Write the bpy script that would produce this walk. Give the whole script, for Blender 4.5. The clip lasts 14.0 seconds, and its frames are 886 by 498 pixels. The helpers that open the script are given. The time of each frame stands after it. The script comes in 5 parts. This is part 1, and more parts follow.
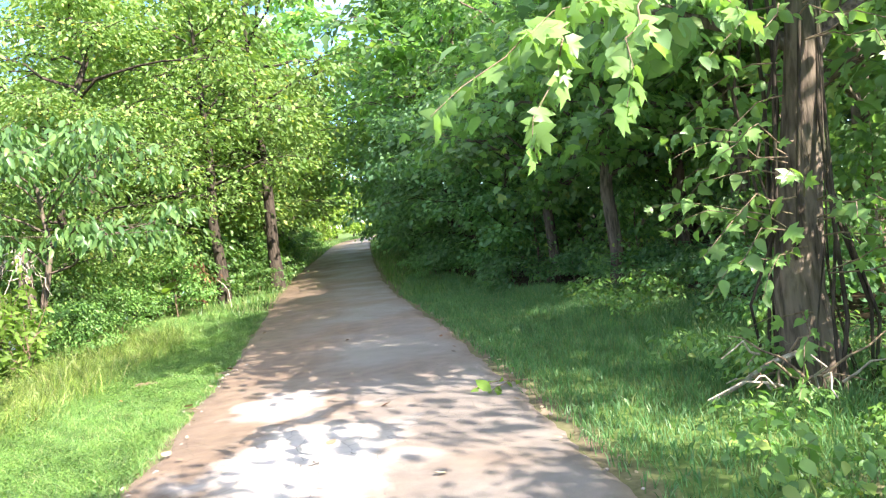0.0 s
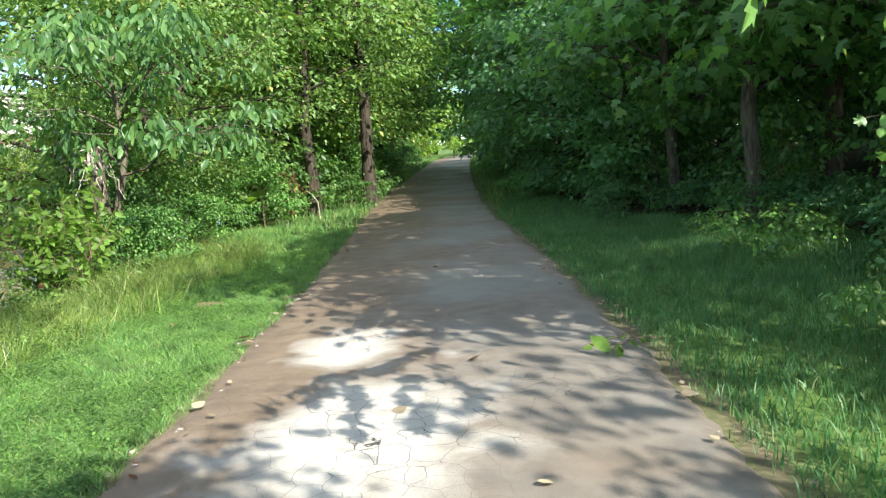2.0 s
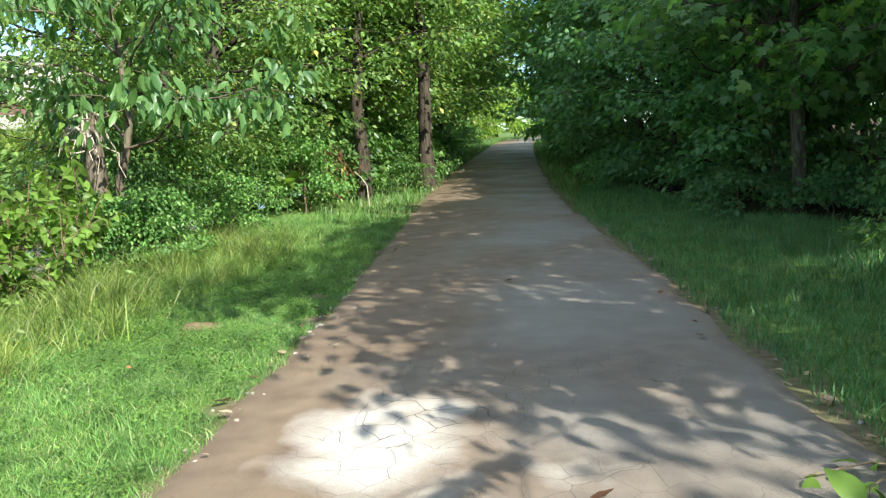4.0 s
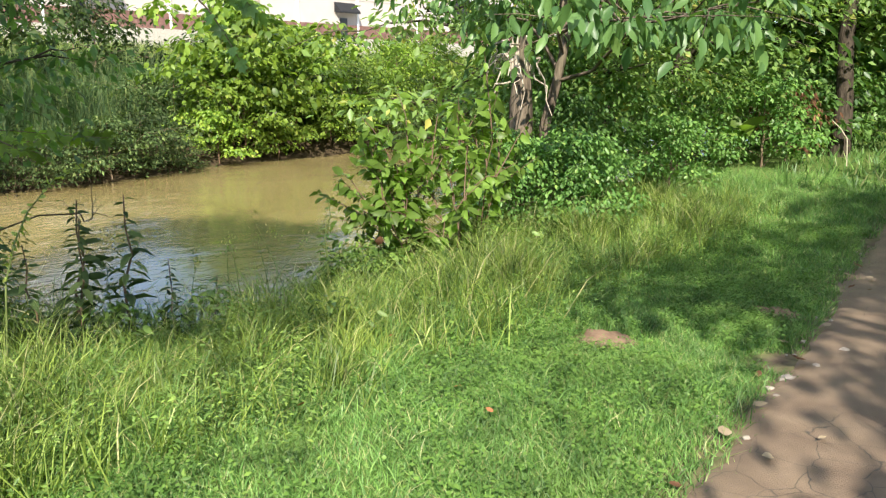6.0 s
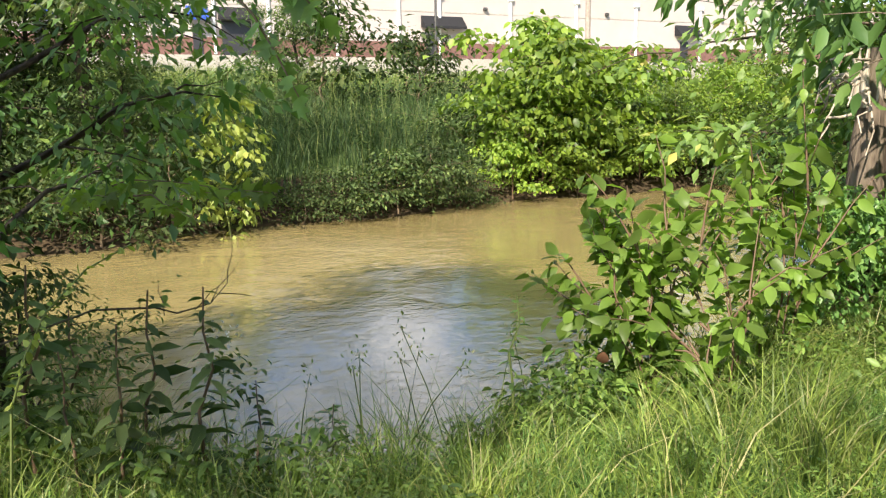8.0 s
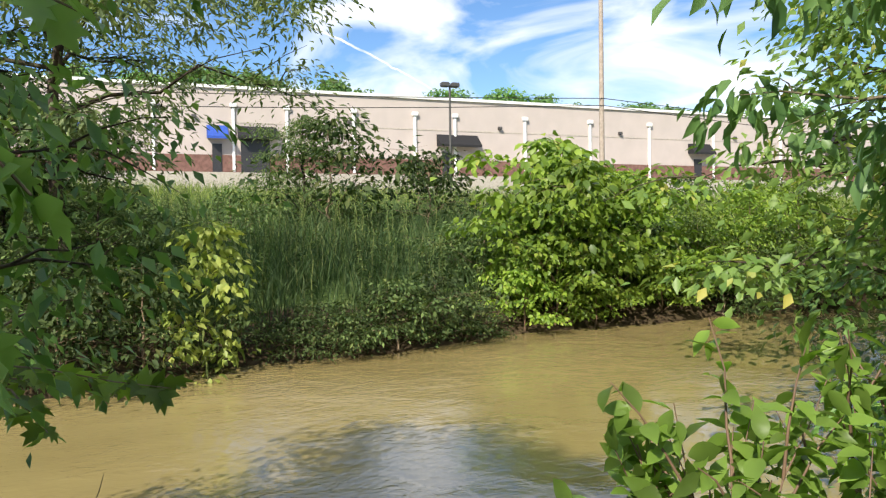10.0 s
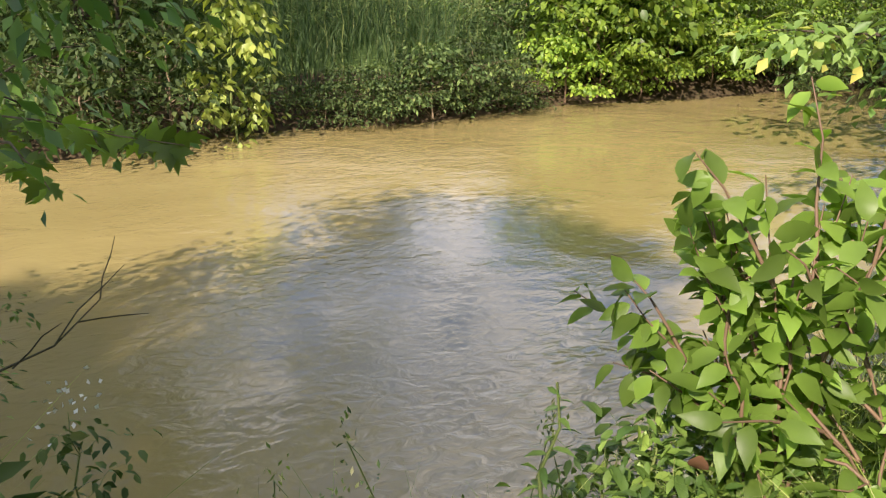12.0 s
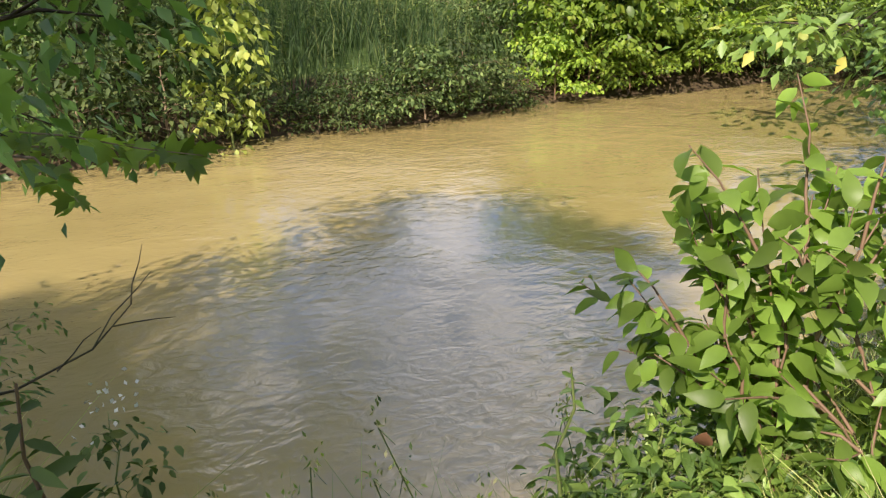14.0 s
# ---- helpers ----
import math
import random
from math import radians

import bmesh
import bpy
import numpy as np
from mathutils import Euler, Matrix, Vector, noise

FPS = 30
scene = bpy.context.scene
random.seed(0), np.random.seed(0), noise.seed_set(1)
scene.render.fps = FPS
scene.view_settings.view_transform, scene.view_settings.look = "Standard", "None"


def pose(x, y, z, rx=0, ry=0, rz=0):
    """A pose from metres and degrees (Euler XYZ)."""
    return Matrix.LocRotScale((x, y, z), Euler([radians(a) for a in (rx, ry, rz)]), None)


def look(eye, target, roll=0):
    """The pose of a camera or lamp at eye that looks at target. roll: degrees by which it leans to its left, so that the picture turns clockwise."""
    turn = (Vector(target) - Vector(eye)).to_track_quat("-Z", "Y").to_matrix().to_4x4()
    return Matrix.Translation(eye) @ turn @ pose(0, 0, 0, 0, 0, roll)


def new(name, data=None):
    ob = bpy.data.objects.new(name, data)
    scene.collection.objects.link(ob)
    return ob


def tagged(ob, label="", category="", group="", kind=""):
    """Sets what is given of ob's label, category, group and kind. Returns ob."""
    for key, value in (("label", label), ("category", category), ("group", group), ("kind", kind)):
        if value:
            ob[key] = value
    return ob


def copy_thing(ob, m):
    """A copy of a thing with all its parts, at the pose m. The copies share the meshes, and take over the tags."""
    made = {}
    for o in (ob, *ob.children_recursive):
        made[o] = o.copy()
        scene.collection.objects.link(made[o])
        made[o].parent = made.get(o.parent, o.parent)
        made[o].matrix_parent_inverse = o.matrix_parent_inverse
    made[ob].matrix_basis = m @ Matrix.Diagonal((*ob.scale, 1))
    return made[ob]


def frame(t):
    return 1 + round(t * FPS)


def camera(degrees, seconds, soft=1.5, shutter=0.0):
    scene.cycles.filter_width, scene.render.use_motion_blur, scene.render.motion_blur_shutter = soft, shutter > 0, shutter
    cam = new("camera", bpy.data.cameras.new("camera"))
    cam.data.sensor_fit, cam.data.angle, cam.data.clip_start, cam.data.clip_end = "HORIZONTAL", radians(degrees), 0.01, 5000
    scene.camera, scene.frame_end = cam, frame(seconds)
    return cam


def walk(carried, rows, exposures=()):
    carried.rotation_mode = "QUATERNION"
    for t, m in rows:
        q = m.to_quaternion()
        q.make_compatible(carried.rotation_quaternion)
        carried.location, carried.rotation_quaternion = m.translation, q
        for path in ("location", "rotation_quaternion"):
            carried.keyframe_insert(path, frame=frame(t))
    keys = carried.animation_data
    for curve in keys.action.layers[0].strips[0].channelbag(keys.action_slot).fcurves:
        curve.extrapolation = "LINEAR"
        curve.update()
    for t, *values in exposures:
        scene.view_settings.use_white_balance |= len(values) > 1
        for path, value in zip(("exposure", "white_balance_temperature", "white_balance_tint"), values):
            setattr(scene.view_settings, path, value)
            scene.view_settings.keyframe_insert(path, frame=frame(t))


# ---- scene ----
cam = camera(58.4, 14.0, soft=1.25)
PATH = [
    (0, (0.698, 0.149, 1.511), (0.693, 2.148, 1.45), -6.5),
    (0.5, (0.727, 0.426, 1.5), (0.575, 2.418, 1.4), -6.1),
    (1, (0.652, 0.807, 1.467), (0.469, 2.792, 1.305), -5.6),
    (1.5, (0.664, 1.214, 1.447), (0.45, 3.191, 1.233), -4.6),
    (2, (0.596, 1.64, 1.436), (0.329, 3.607, 1.196), -4.1),
    (2.2, (0.551, 1.819, 1.441), (0.267, 3.782, 1.184), -4.3),
    (4.3, (-0.047, 4.33, 1.367), (-0.514, 6.254, 1.083), -1.8),
    (4.5, (-0.152, 4.517, 1.364), (-0.699, 6.413, 1.039), -2.0),
    (5, (-0.382, 4.986, 1.371), (-1.211, 6.764, 0.981), -2.1),
    (5.5, (-0.569, 5.403, 1.385), (-1.681, 7.017, 0.984), -0.6),
    (6, (-0.839, 5.822, 1.398), (-2.164, 7.264, 0.994), -0.4),
    (6.5, (-1.043, 6.284, 1.385), (-2.548, 7.521, 0.93), -0.7),
    (7, (-1.363, 6.694, 1.373), (-2.938, 7.772, 0.777), -0.8),
    (7.5, (-1.676, 7.108, 1.392), (-3.346, 8.048, 0.82), -0.3),
    (8, (-1.932, 7.493, 1.466), (-3.738, 8.285, 1.134), -0.9),
    (8.5, (-2.226, 7.739, 1.531), (-4.059, 8.525, 1.381), -2.1),
    (10.8, (-3.269, 8.313, 1.721), (-5.118, 9.074, 1.675), -0.5),
    (11, (-3.31, 8.326, 1.711), (-5.167, 9.059, 1.586), -0.8),
    (11.5, (-3.389, 8.3, 1.597), (-5.223, 8.968, 1.161), -0.2),
    (12, (-3.396, 8.298, 1.579), (-5.185, 8.955, 0.971), 0.3),
    (12.5, (-3.358, 8.304, 1.589), (-5.168, 8.952, 1.038), -0.4),
    (13, (-3.326, 8.324, 1.609), (-5.146, 8.987, 1.111), -1.4),
    (13.5, (-3.313, 8.272, 1.626), (-5.119, 8.957, 1.108), -2.0),
    (14, (-3.289, 8.185, 1.618), (-5.07, 8.86, 1.009), -1.3),
]
EXPOSURES = [(0.0, 2.25, 6300, 17), (0.3, 2.05, 6300, 15), (0.6, 1.75, 6300, 12), (1.2, 1.5, 6100, 5), (2.0, 1.42, 6050, 4), (4.5, 1.36, 6100, 4), (5.5, 1.28, 6400, 8), (7.6, 1.24, 6650, 12), (8.5, 1.2, 6900, 14),
             (10.8, 0.65, 6500, 10), (11.1, 0.7, 6500, 11), (11.5, 0.98, 6600, 12), (12.0, 1.2, 7000, 18), (14.0, 1.18, 6950, 18)]
walk(cam, [(t, look(eye, target, roll)) for t, eye, target, roll in PATH], EXPOSURES)

# ---- world and sun ----
SUN_ELEVATION, SUN_AZIMUTH = radians(38), radians(135)
world = bpy.data.worlds.new("world")
scene.world = world
world.use_nodes = True
wn, wl = world.node_tree.nodes, world.node_tree.links
wn.clear()
w_out, w_bg = wn.new("ShaderNodeOutputWorld"), wn.new("ShaderNodeBackground")
sky = wn.new("ShaderNodeTexSky")
sky.sky_type, sky.sun_disc = "NISHITA", False
sky.air_density, sky.dust_density, sky.altitude = 0.75, 0.3, 400
sky.sun_elevation, sky.sun_rotation = SUN_ELEVATION, SUN_AZIMUTH
w_co, w_map = wn.new("ShaderNodeTexCoord"), wn.new("ShaderNodeMapping")
w_map.inputs["Scale"].default_value = (1.0, 2.2, 5.0)
w_map.inputs["Location"].default_value = (3.7, 1.3, 0.4)
w_map.inputs["Rotation"].default_value = (0.2, 0.0, 0.5)
w_noise, w_ramp, w_mix = wn.new("ShaderNodeTexNoise"), wn.new("ShaderNodeValToRGB"), wn.new("ShaderNodeMixRGB")
w_noise.inputs["Scale"].default_value, w_noise.inputs["Detail"].default_value = 2.6, 7.0
w_noise.inputs["Distortion"].default_value = 0.6
w_ramp.color_ramp.elements[0].position, w_ramp.color_ramp.elements[1].position = 0.50, 0.72
w_mix.inputs["Color2"].default_value = (5.5, 5.6, 5.8, 1)
wl.new(w_co.outputs["Generated"], w_map.inputs["Vector"])
wl.new(w_map.outputs["Vector"], w_noise.inputs["Vector"])
# cloud is thickened towards the zenith, out of view, to lift the ambient light; the clear air near the horizon stays
# blue
w_sep, w_lift, w_blue = wn.new("ShaderNodeSeparateXYZ"), wn.new("ShaderNodeMath"), wn.new("ShaderNodeHueSaturation")
w_lift.operation, w_lift.inputs[1].default_value = "MULTIPLY_ADD", 0.1
wl.new(w_co.outputs["Generated"], w_sep.inputs["Vector"])
wl.new(w_sep.outputs["Z"], w_lift.inputs[0])
wl.new(w_noise.outputs["Fac"], w_lift.inputs[2])
wl.new(w_lift.outputs["Value"], w_ramp.inputs["Fac"])
w_blue.inputs["Saturation"].default_value, w_blue.inputs["Value"].default_value = 1.2, 0.72
wl.new(sky.outputs["Color"], w_blue.inputs["Color"])
wl.new(w_ramp.outputs["Color"], w_mix.inputs["Fac"])
wl.new(w_blue.outputs["Color"], w_mix.inputs["Color1"])
wl.new(w_mix.outputs["Color"], w_bg.inputs["Color"])
wl.new(w_bg.outputs["Background"], w_out.inputs["Surface"])
w_bg.inputs["Strength"].default_value = 0.15

sun_way = Vector((math.sin(SUN_AZIMUTH) * math.cos(SUN_ELEVATION), math.cos(SUN_AZIMUTH) * math.cos(SUN_ELEVATION), math.sin(SUN_ELEVATION)))
sun = new("sun", bpy.data.lights.new("sun", "SUN"))
sun.data.energy, sun.data.angle, sun.data.color = 4.3, radians(0.55), (1.0, 0.93, 0.81)
sun.matrix_world = look(sun_way * 60, (0, 0, 0))


# ---- materials ----
def shader(name, rough=0.7, spec=0.3, metal=0.0):
    m = bpy.data.materials.new(name)
    m.use_nodes = True
    b = m.node_tree.nodes["Principled BSDF"]
    b.inputs["Roughness"].default_value, b.inputs["Metallic"].default_value = rough, metal
    b.inputs["Specular IOR Level"].default_value = spec
    return m, m.node_tree.nodes, m.node_tree.links, b


def noise_node(n, l, scale, detail=4.0, vector=None, distort=0.0):
    t = n.new("ShaderNodeTexNoise")
    t.inputs["Scale"].default_value, t.inputs["Detail"].default_value, t.inputs["Distortion"].default_value = scale, detail, distort
    if vector is None:
        vector = n.new("ShaderNodeTexCoord").outputs["Object"]
    l.new(vector, t.inputs["Vector"])
    return t.outputs["Fac"]


def ramp(n, l, fac, stops):
    r = n.new("ShaderNodeValToRGB")
    while len(r.color_ramp.elements) < len(stops):
        r.color_ramp.elements.new(0.5)
    for e, (p, c) in zip(r.color_ramp.elements, stops):
        e.position, e.color = p, (*c, 1) if len(c) == 3 else c
    l.new(fac, r.inputs["Fac"])
    return r.outputs["Color"]


def span(n, l, value, low, high, a, b):
    """A value between low and high drawn out to run from a to b."""
    r = n.new("ShaderNodeMapRange")
    l.new(value, r.inputs["Value"])
    for key, v in (("From Min", low), ("From Max", high), ("To Min", a), ("To Max", b)):
        r.inputs[key].default_value = v
    return r.outputs["Result"]


def mixed(n, l, fac, a, b, kind="MIX"):
    m = n.new("ShaderNodeMixRGB")
    m.blend_type = kind
    for key, v in (("Fac", fac), ("Color1", a), ("Color2", b)):
        if isinstance(v, (int, float)):
            m.inputs[key].default_value = v
        elif isinstance(v, tuple):
            m.inputs[key].default_value = (*v, 1)
        else:
            l.new(v, m.inputs[key])
    return m.outputs["Color"]


def bump(n, l, b, height, strength=0.3, distance=0.02):
    k = n.new("ShaderNodeBump")
    k.inputs["Strength"].default_value, k.inputs["Distance"].default_value = strength, distance
    l.new(height, k.inputs["Height"])
    l.new(k.outputs["Normal"], b.inputs["Normal"])


def plain(name, color, rough=0.7, spec=0.3, metal=0.0, vary=0.18, scale=6.0, relief=0.1):
    m, n, l, b = shader(name, rough, spec, metal)
    f = noise_node(n, l, scale, 6)
    dark, light = tuple(c * (1 - vary) for c in color), tuple(min(1, c * (1 + vary)) for c in color)
    l.new(ramp(n, l, f, [(0.3, dark), (0.7, light)]), b.inputs["Base Color"])
    if relief:
        bump(n, l, b, noise_node(n, l, scale * 9, 3), relief, 0.01)
    return m


def leaf_material(name, dark, light, odd=None, through_light=0.35, rough=0.45, spec=0.4, spread=0.28):
    m, n, l, b = shader(name, rough, spec)
    if odd is None or odd[1] > 0.22:
        dark, light = (dark[0] * 1.04, dark[1], dark[2] * 1.08), (light[0] * 1.04, light[1], light[2] * 1.08)
    g, o = n.new("ShaderNodeNewGeometry"), n.new("ShaderNodeObjectInfo")
    c = ramp(n, l, g.outputs["Random Per Island"], [(0.0, dark), (0.86, light), (0.95, odd or light)] if name.startswith("grass") else [(0.0, dark), (0.92, light), (1.0, odd or light)])
    big = noise_node(n, l, 0.9, 2)
    c = mixed(n, l, ramp(n, l, big, [(0.3, (0.4,) * 3), (0.75, (0.0,) * 3)]), c, tuple(v * 0.62 for v in dark))
    if name.startswith(("grass", "clover", "leaf_herb")):
        patch = noise_node(n, l, 4.5, 5)
        c = mixed(n, l, ramp(n, l, patch, [(0.36, (0.6,) * 3), (0.55, (0.0,) * 3)]), c, tuple(v * 0.5 for v in dark))
        c = mixed(n, l, ramp(n, l, noise_node(n, l, 1.7, 4), [(0.55, (0.0,) * 3), (0.75, (0.3,) * 3)]), c, (light[0] * 1.15, light[1] * 1.02, light[2]))
    hue = n.new("ShaderNodeHueSaturation")
    mr = n.new("ShaderNodeMapRange")
    l.new(o.outputs["Random"], mr.inputs["Value"])
    mr.inputs["To Min"].default_value, mr.inputs["To Max"].default_value = 1 - spread, 1 + spread
    l.new(mr.outputs["Result"], hue.inputs["Value"])
    l.new(c, hue.inputs["Color"])
    l.new(hue.outputs["Color"], b.inputs["Base Color"])
    t, add = n.new("ShaderNodeBsdfTranslucent"), n.new("ShaderNodeMixShader")
    bright = n.new("ShaderNodeMixRGB")
    bright.blend_type = "MULTIPLY"
    bright.inputs["Fac"].default_value = 1.0
    bright.inputs["Color2"].default_value = (1.25, 1.35, 0.55, 1)
    l.new(hue.outputs["Color"], bright.inputs["Color1"])
    l.new(bright.outputs["Color"], t.inputs["Color"])
    add.inputs["Fac"].default_value = through_light
    l.new(b.outputs["BSDF"], add.inputs[1])
    l.new(t.outputs["BSDF"], add.inputs[2])
    l.new(add.outputs["Shader"], n["Material Output"].inputs["Surface"])
    return m


LEAF_WOOD = leaf_material("leaf_wood", (0.11, 0.235, 0.085), (0.26, 0.45, 0.15), (0.34, 0.43, 0.12), 0.56)
LEAF_SHADE = leaf_material("leaf_shade", (0.095, 0.22, 0.095), (0.22, 0.42, 0.17), None, 0.52)
LEAF_BRIGHT = leaf_material("leaf_bright", (0.105, 0.205, 0.045), (0.26, 0.40, 0.10), (0.52, 0.46, 0.12), 0.4)
LEAF_BROAD = leaf_material("leaf_broad", (0.11, 0.24, 0.06), (0.29, 0.48, 0.13), (0.48, 0.48, 0.1), 0.42, 0.36)
LEAF_HERO = leaf_material("leaf_hero", (0.07, 0.16, 0.03), (0.27, 0.41, 0.065), (0.33, 0.44, 0.08), 0.5, 0.42, 0.35, 0.5)
LEAF_KNOT = leaf_material("leaf_knotweed", (0.10, 0.19, 0.03), (0.29, 0.43, 0.05), (0.38, 0.42, 0.08), 0.4)
LEAF_YELLOW = leaf_material("leaf_yellow", (0.27, 0.39, 0.07), (0.50, 0.57, 0.14), (0.6, 0.64, 0.2), 0.4)
LEAF_WEED = leaf_material("leaf_weed", (0.04, 0.08, 0.026), (0.17, 0.25, 0.08), (0.22, 0.24, 0.08), 0.35, 0.6, 0.2, 0.5)
LEAF_HERB = leaf_material("leaf_herb", (0.07, 0.15, 0.03), (0.28, 0.43, 0.085), (0.36, 0.47, 0.1), 0.36)
LEAF_DEAD = leaf_material("leaf_dead", (0.13, 0.065, 0.038), (0.23, 0.115, 0.068), (0.36, 0.2, 0.1), 0.2, 0.7, 0.1)
GRASS_SHORT = leaf_material("grass_short", (0.07, 0.175, 0.04), (0.265, 0.46, 0.11), (0.48, 0.46, 0.22), 0.28)
GRASS_TALL = leaf_material("grass_tall", (0.055, 0.11, 0.02), (0.35, 0.465, 0.09), (0.55, 0.49, 0.25), 0.3)
GRASS_DARK = leaf_material("grass_dark", (0.11, 0.28, 0.09), (0.27, 0.52, 0.19), (0.45, 0.48, 0.2), 0.36)
GRASS_BANK = leaf_material("grass_bank", (0.045, 0.09, 0.03), (0.12, 0.19, 0.07), (0.22, 0.25, 0.1), 0.3, 0.6, 0.2)
LEAF_SILVER = leaf_material("leaf_silver", (0.09, 0.15, 0.055), (0.31, 0.40, 0.18), (0.42, 0.48, 0.24), 0.4, 0.5, 0.3)
CLOVER = leaf_material("clover", (0.14, 0.29, 0.045), (0.27, 0.47, 0.08), (0.3, 0.5, 0.1), 0.32)
LEAF_PAW = leaf_material("leaf_pawpaw", (0.07, 0.17, 0.05), (0.21, 0.38, 0.11), (0.26, 0.4, 0.1), 0.4, 0.4)
LEAF_BANK = leaf_material("leaf_bank", (0.06, 0.15, 0.035), (0.21, 0.38, 0.09), (0.3, 0.4, 0.09), 0.38, 0.4)


def bark_material(name, dark, light):
    m, n, l, b = shader(name, 0.9, 0.1)
    co, mp = n.new("ShaderNodeTexCoord"), n.new("ShaderNodeMapping")
    mp.inputs["Scale"].default_value = (9, 9, 1.6)
    l.new(co.outputs["Object"], mp.inputs["Vector"])
    f = noise_node(n, l, 2.5, 8, mp.outputs["Vector"], 0.4)
    c = ramp(n, l, f, [(0.3, dark), (0.55, light), (0.8, tuple(v * 1.3 for v in light))])
    moss = noise_node(n, l, 1.3, 3)
    c = mixed(n, l, ramp(n, l, moss, [(0.52, (0,) * 3), (0.7, (0.5,) * 3)]), c, (0.07, 0.09, 0.035))
    l.new(c, b.inputs["Base Color"])
    bump(n, l, b, f, 0.9, 0.03)
    return m


BARK = bark_material("bark", (0.05, 0.038, 0.028), (0.17, 0.135, 0.10))
BARK_DARK = bark_material("bark_dark", (0.022, 0.018, 0.014), (0.075, 0.06, 0.045))
TWIG = bark_material("twig_bark", (0.10, 0.07, 0.045), (0.24, 0.18, 0.12))
DEADWOOD = bark_material("deadwood", (0.25, 0.2, 0.15), (0.5, 0.43, 0.34))
STEM_GREEN = plain("stem_green", (0.16, 0.2, 0.06), 0.6)
STEM_RED = plain("stem_red", (0.15, 0.095, 0.06), 0.6)


def ground_material():
    m, n, l, b = shader("earth", 0.95, 0.1)
    f, g = noise_node(n, l, 0.7, 6), noise_node(n, l, 14, 5)
    turf = ramp(n, l, g, [(0.25, (0.06, 0.10, 0.025)), (0.6, (0.12, 0.18, 0.045)), (0.85, (0.22, 0.23, 0.10))])
    soil = ramp(n, l, g, [(0.3, (0.11, 0.078, 0.055)), (0.7, (0.21, 0.152, 0.108))])
    # also the dark tone that puts the bank's undercut shade along the waterline
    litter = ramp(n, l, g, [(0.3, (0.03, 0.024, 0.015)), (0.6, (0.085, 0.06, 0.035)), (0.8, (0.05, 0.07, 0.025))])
    a1, a2 = n.new("ShaderNodeAttribute"), n.new("ShaderNodeAttribute")
    a1.attribute_name, a2.attribute_name = "litter", "bare"
    c = mixed(n, l, ramp(n, l, f, [(0.62, (0,) * 3), (0.8, (0.6,) * 3)]), turf, soil)
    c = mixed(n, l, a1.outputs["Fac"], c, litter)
    c = mixed(n, l, a2.outputs["Fac"], c, soil)
    l.new(c, b.inputs["Base Color"])
    bump(n, l, b, g, 0.6, 0.03)
    return m


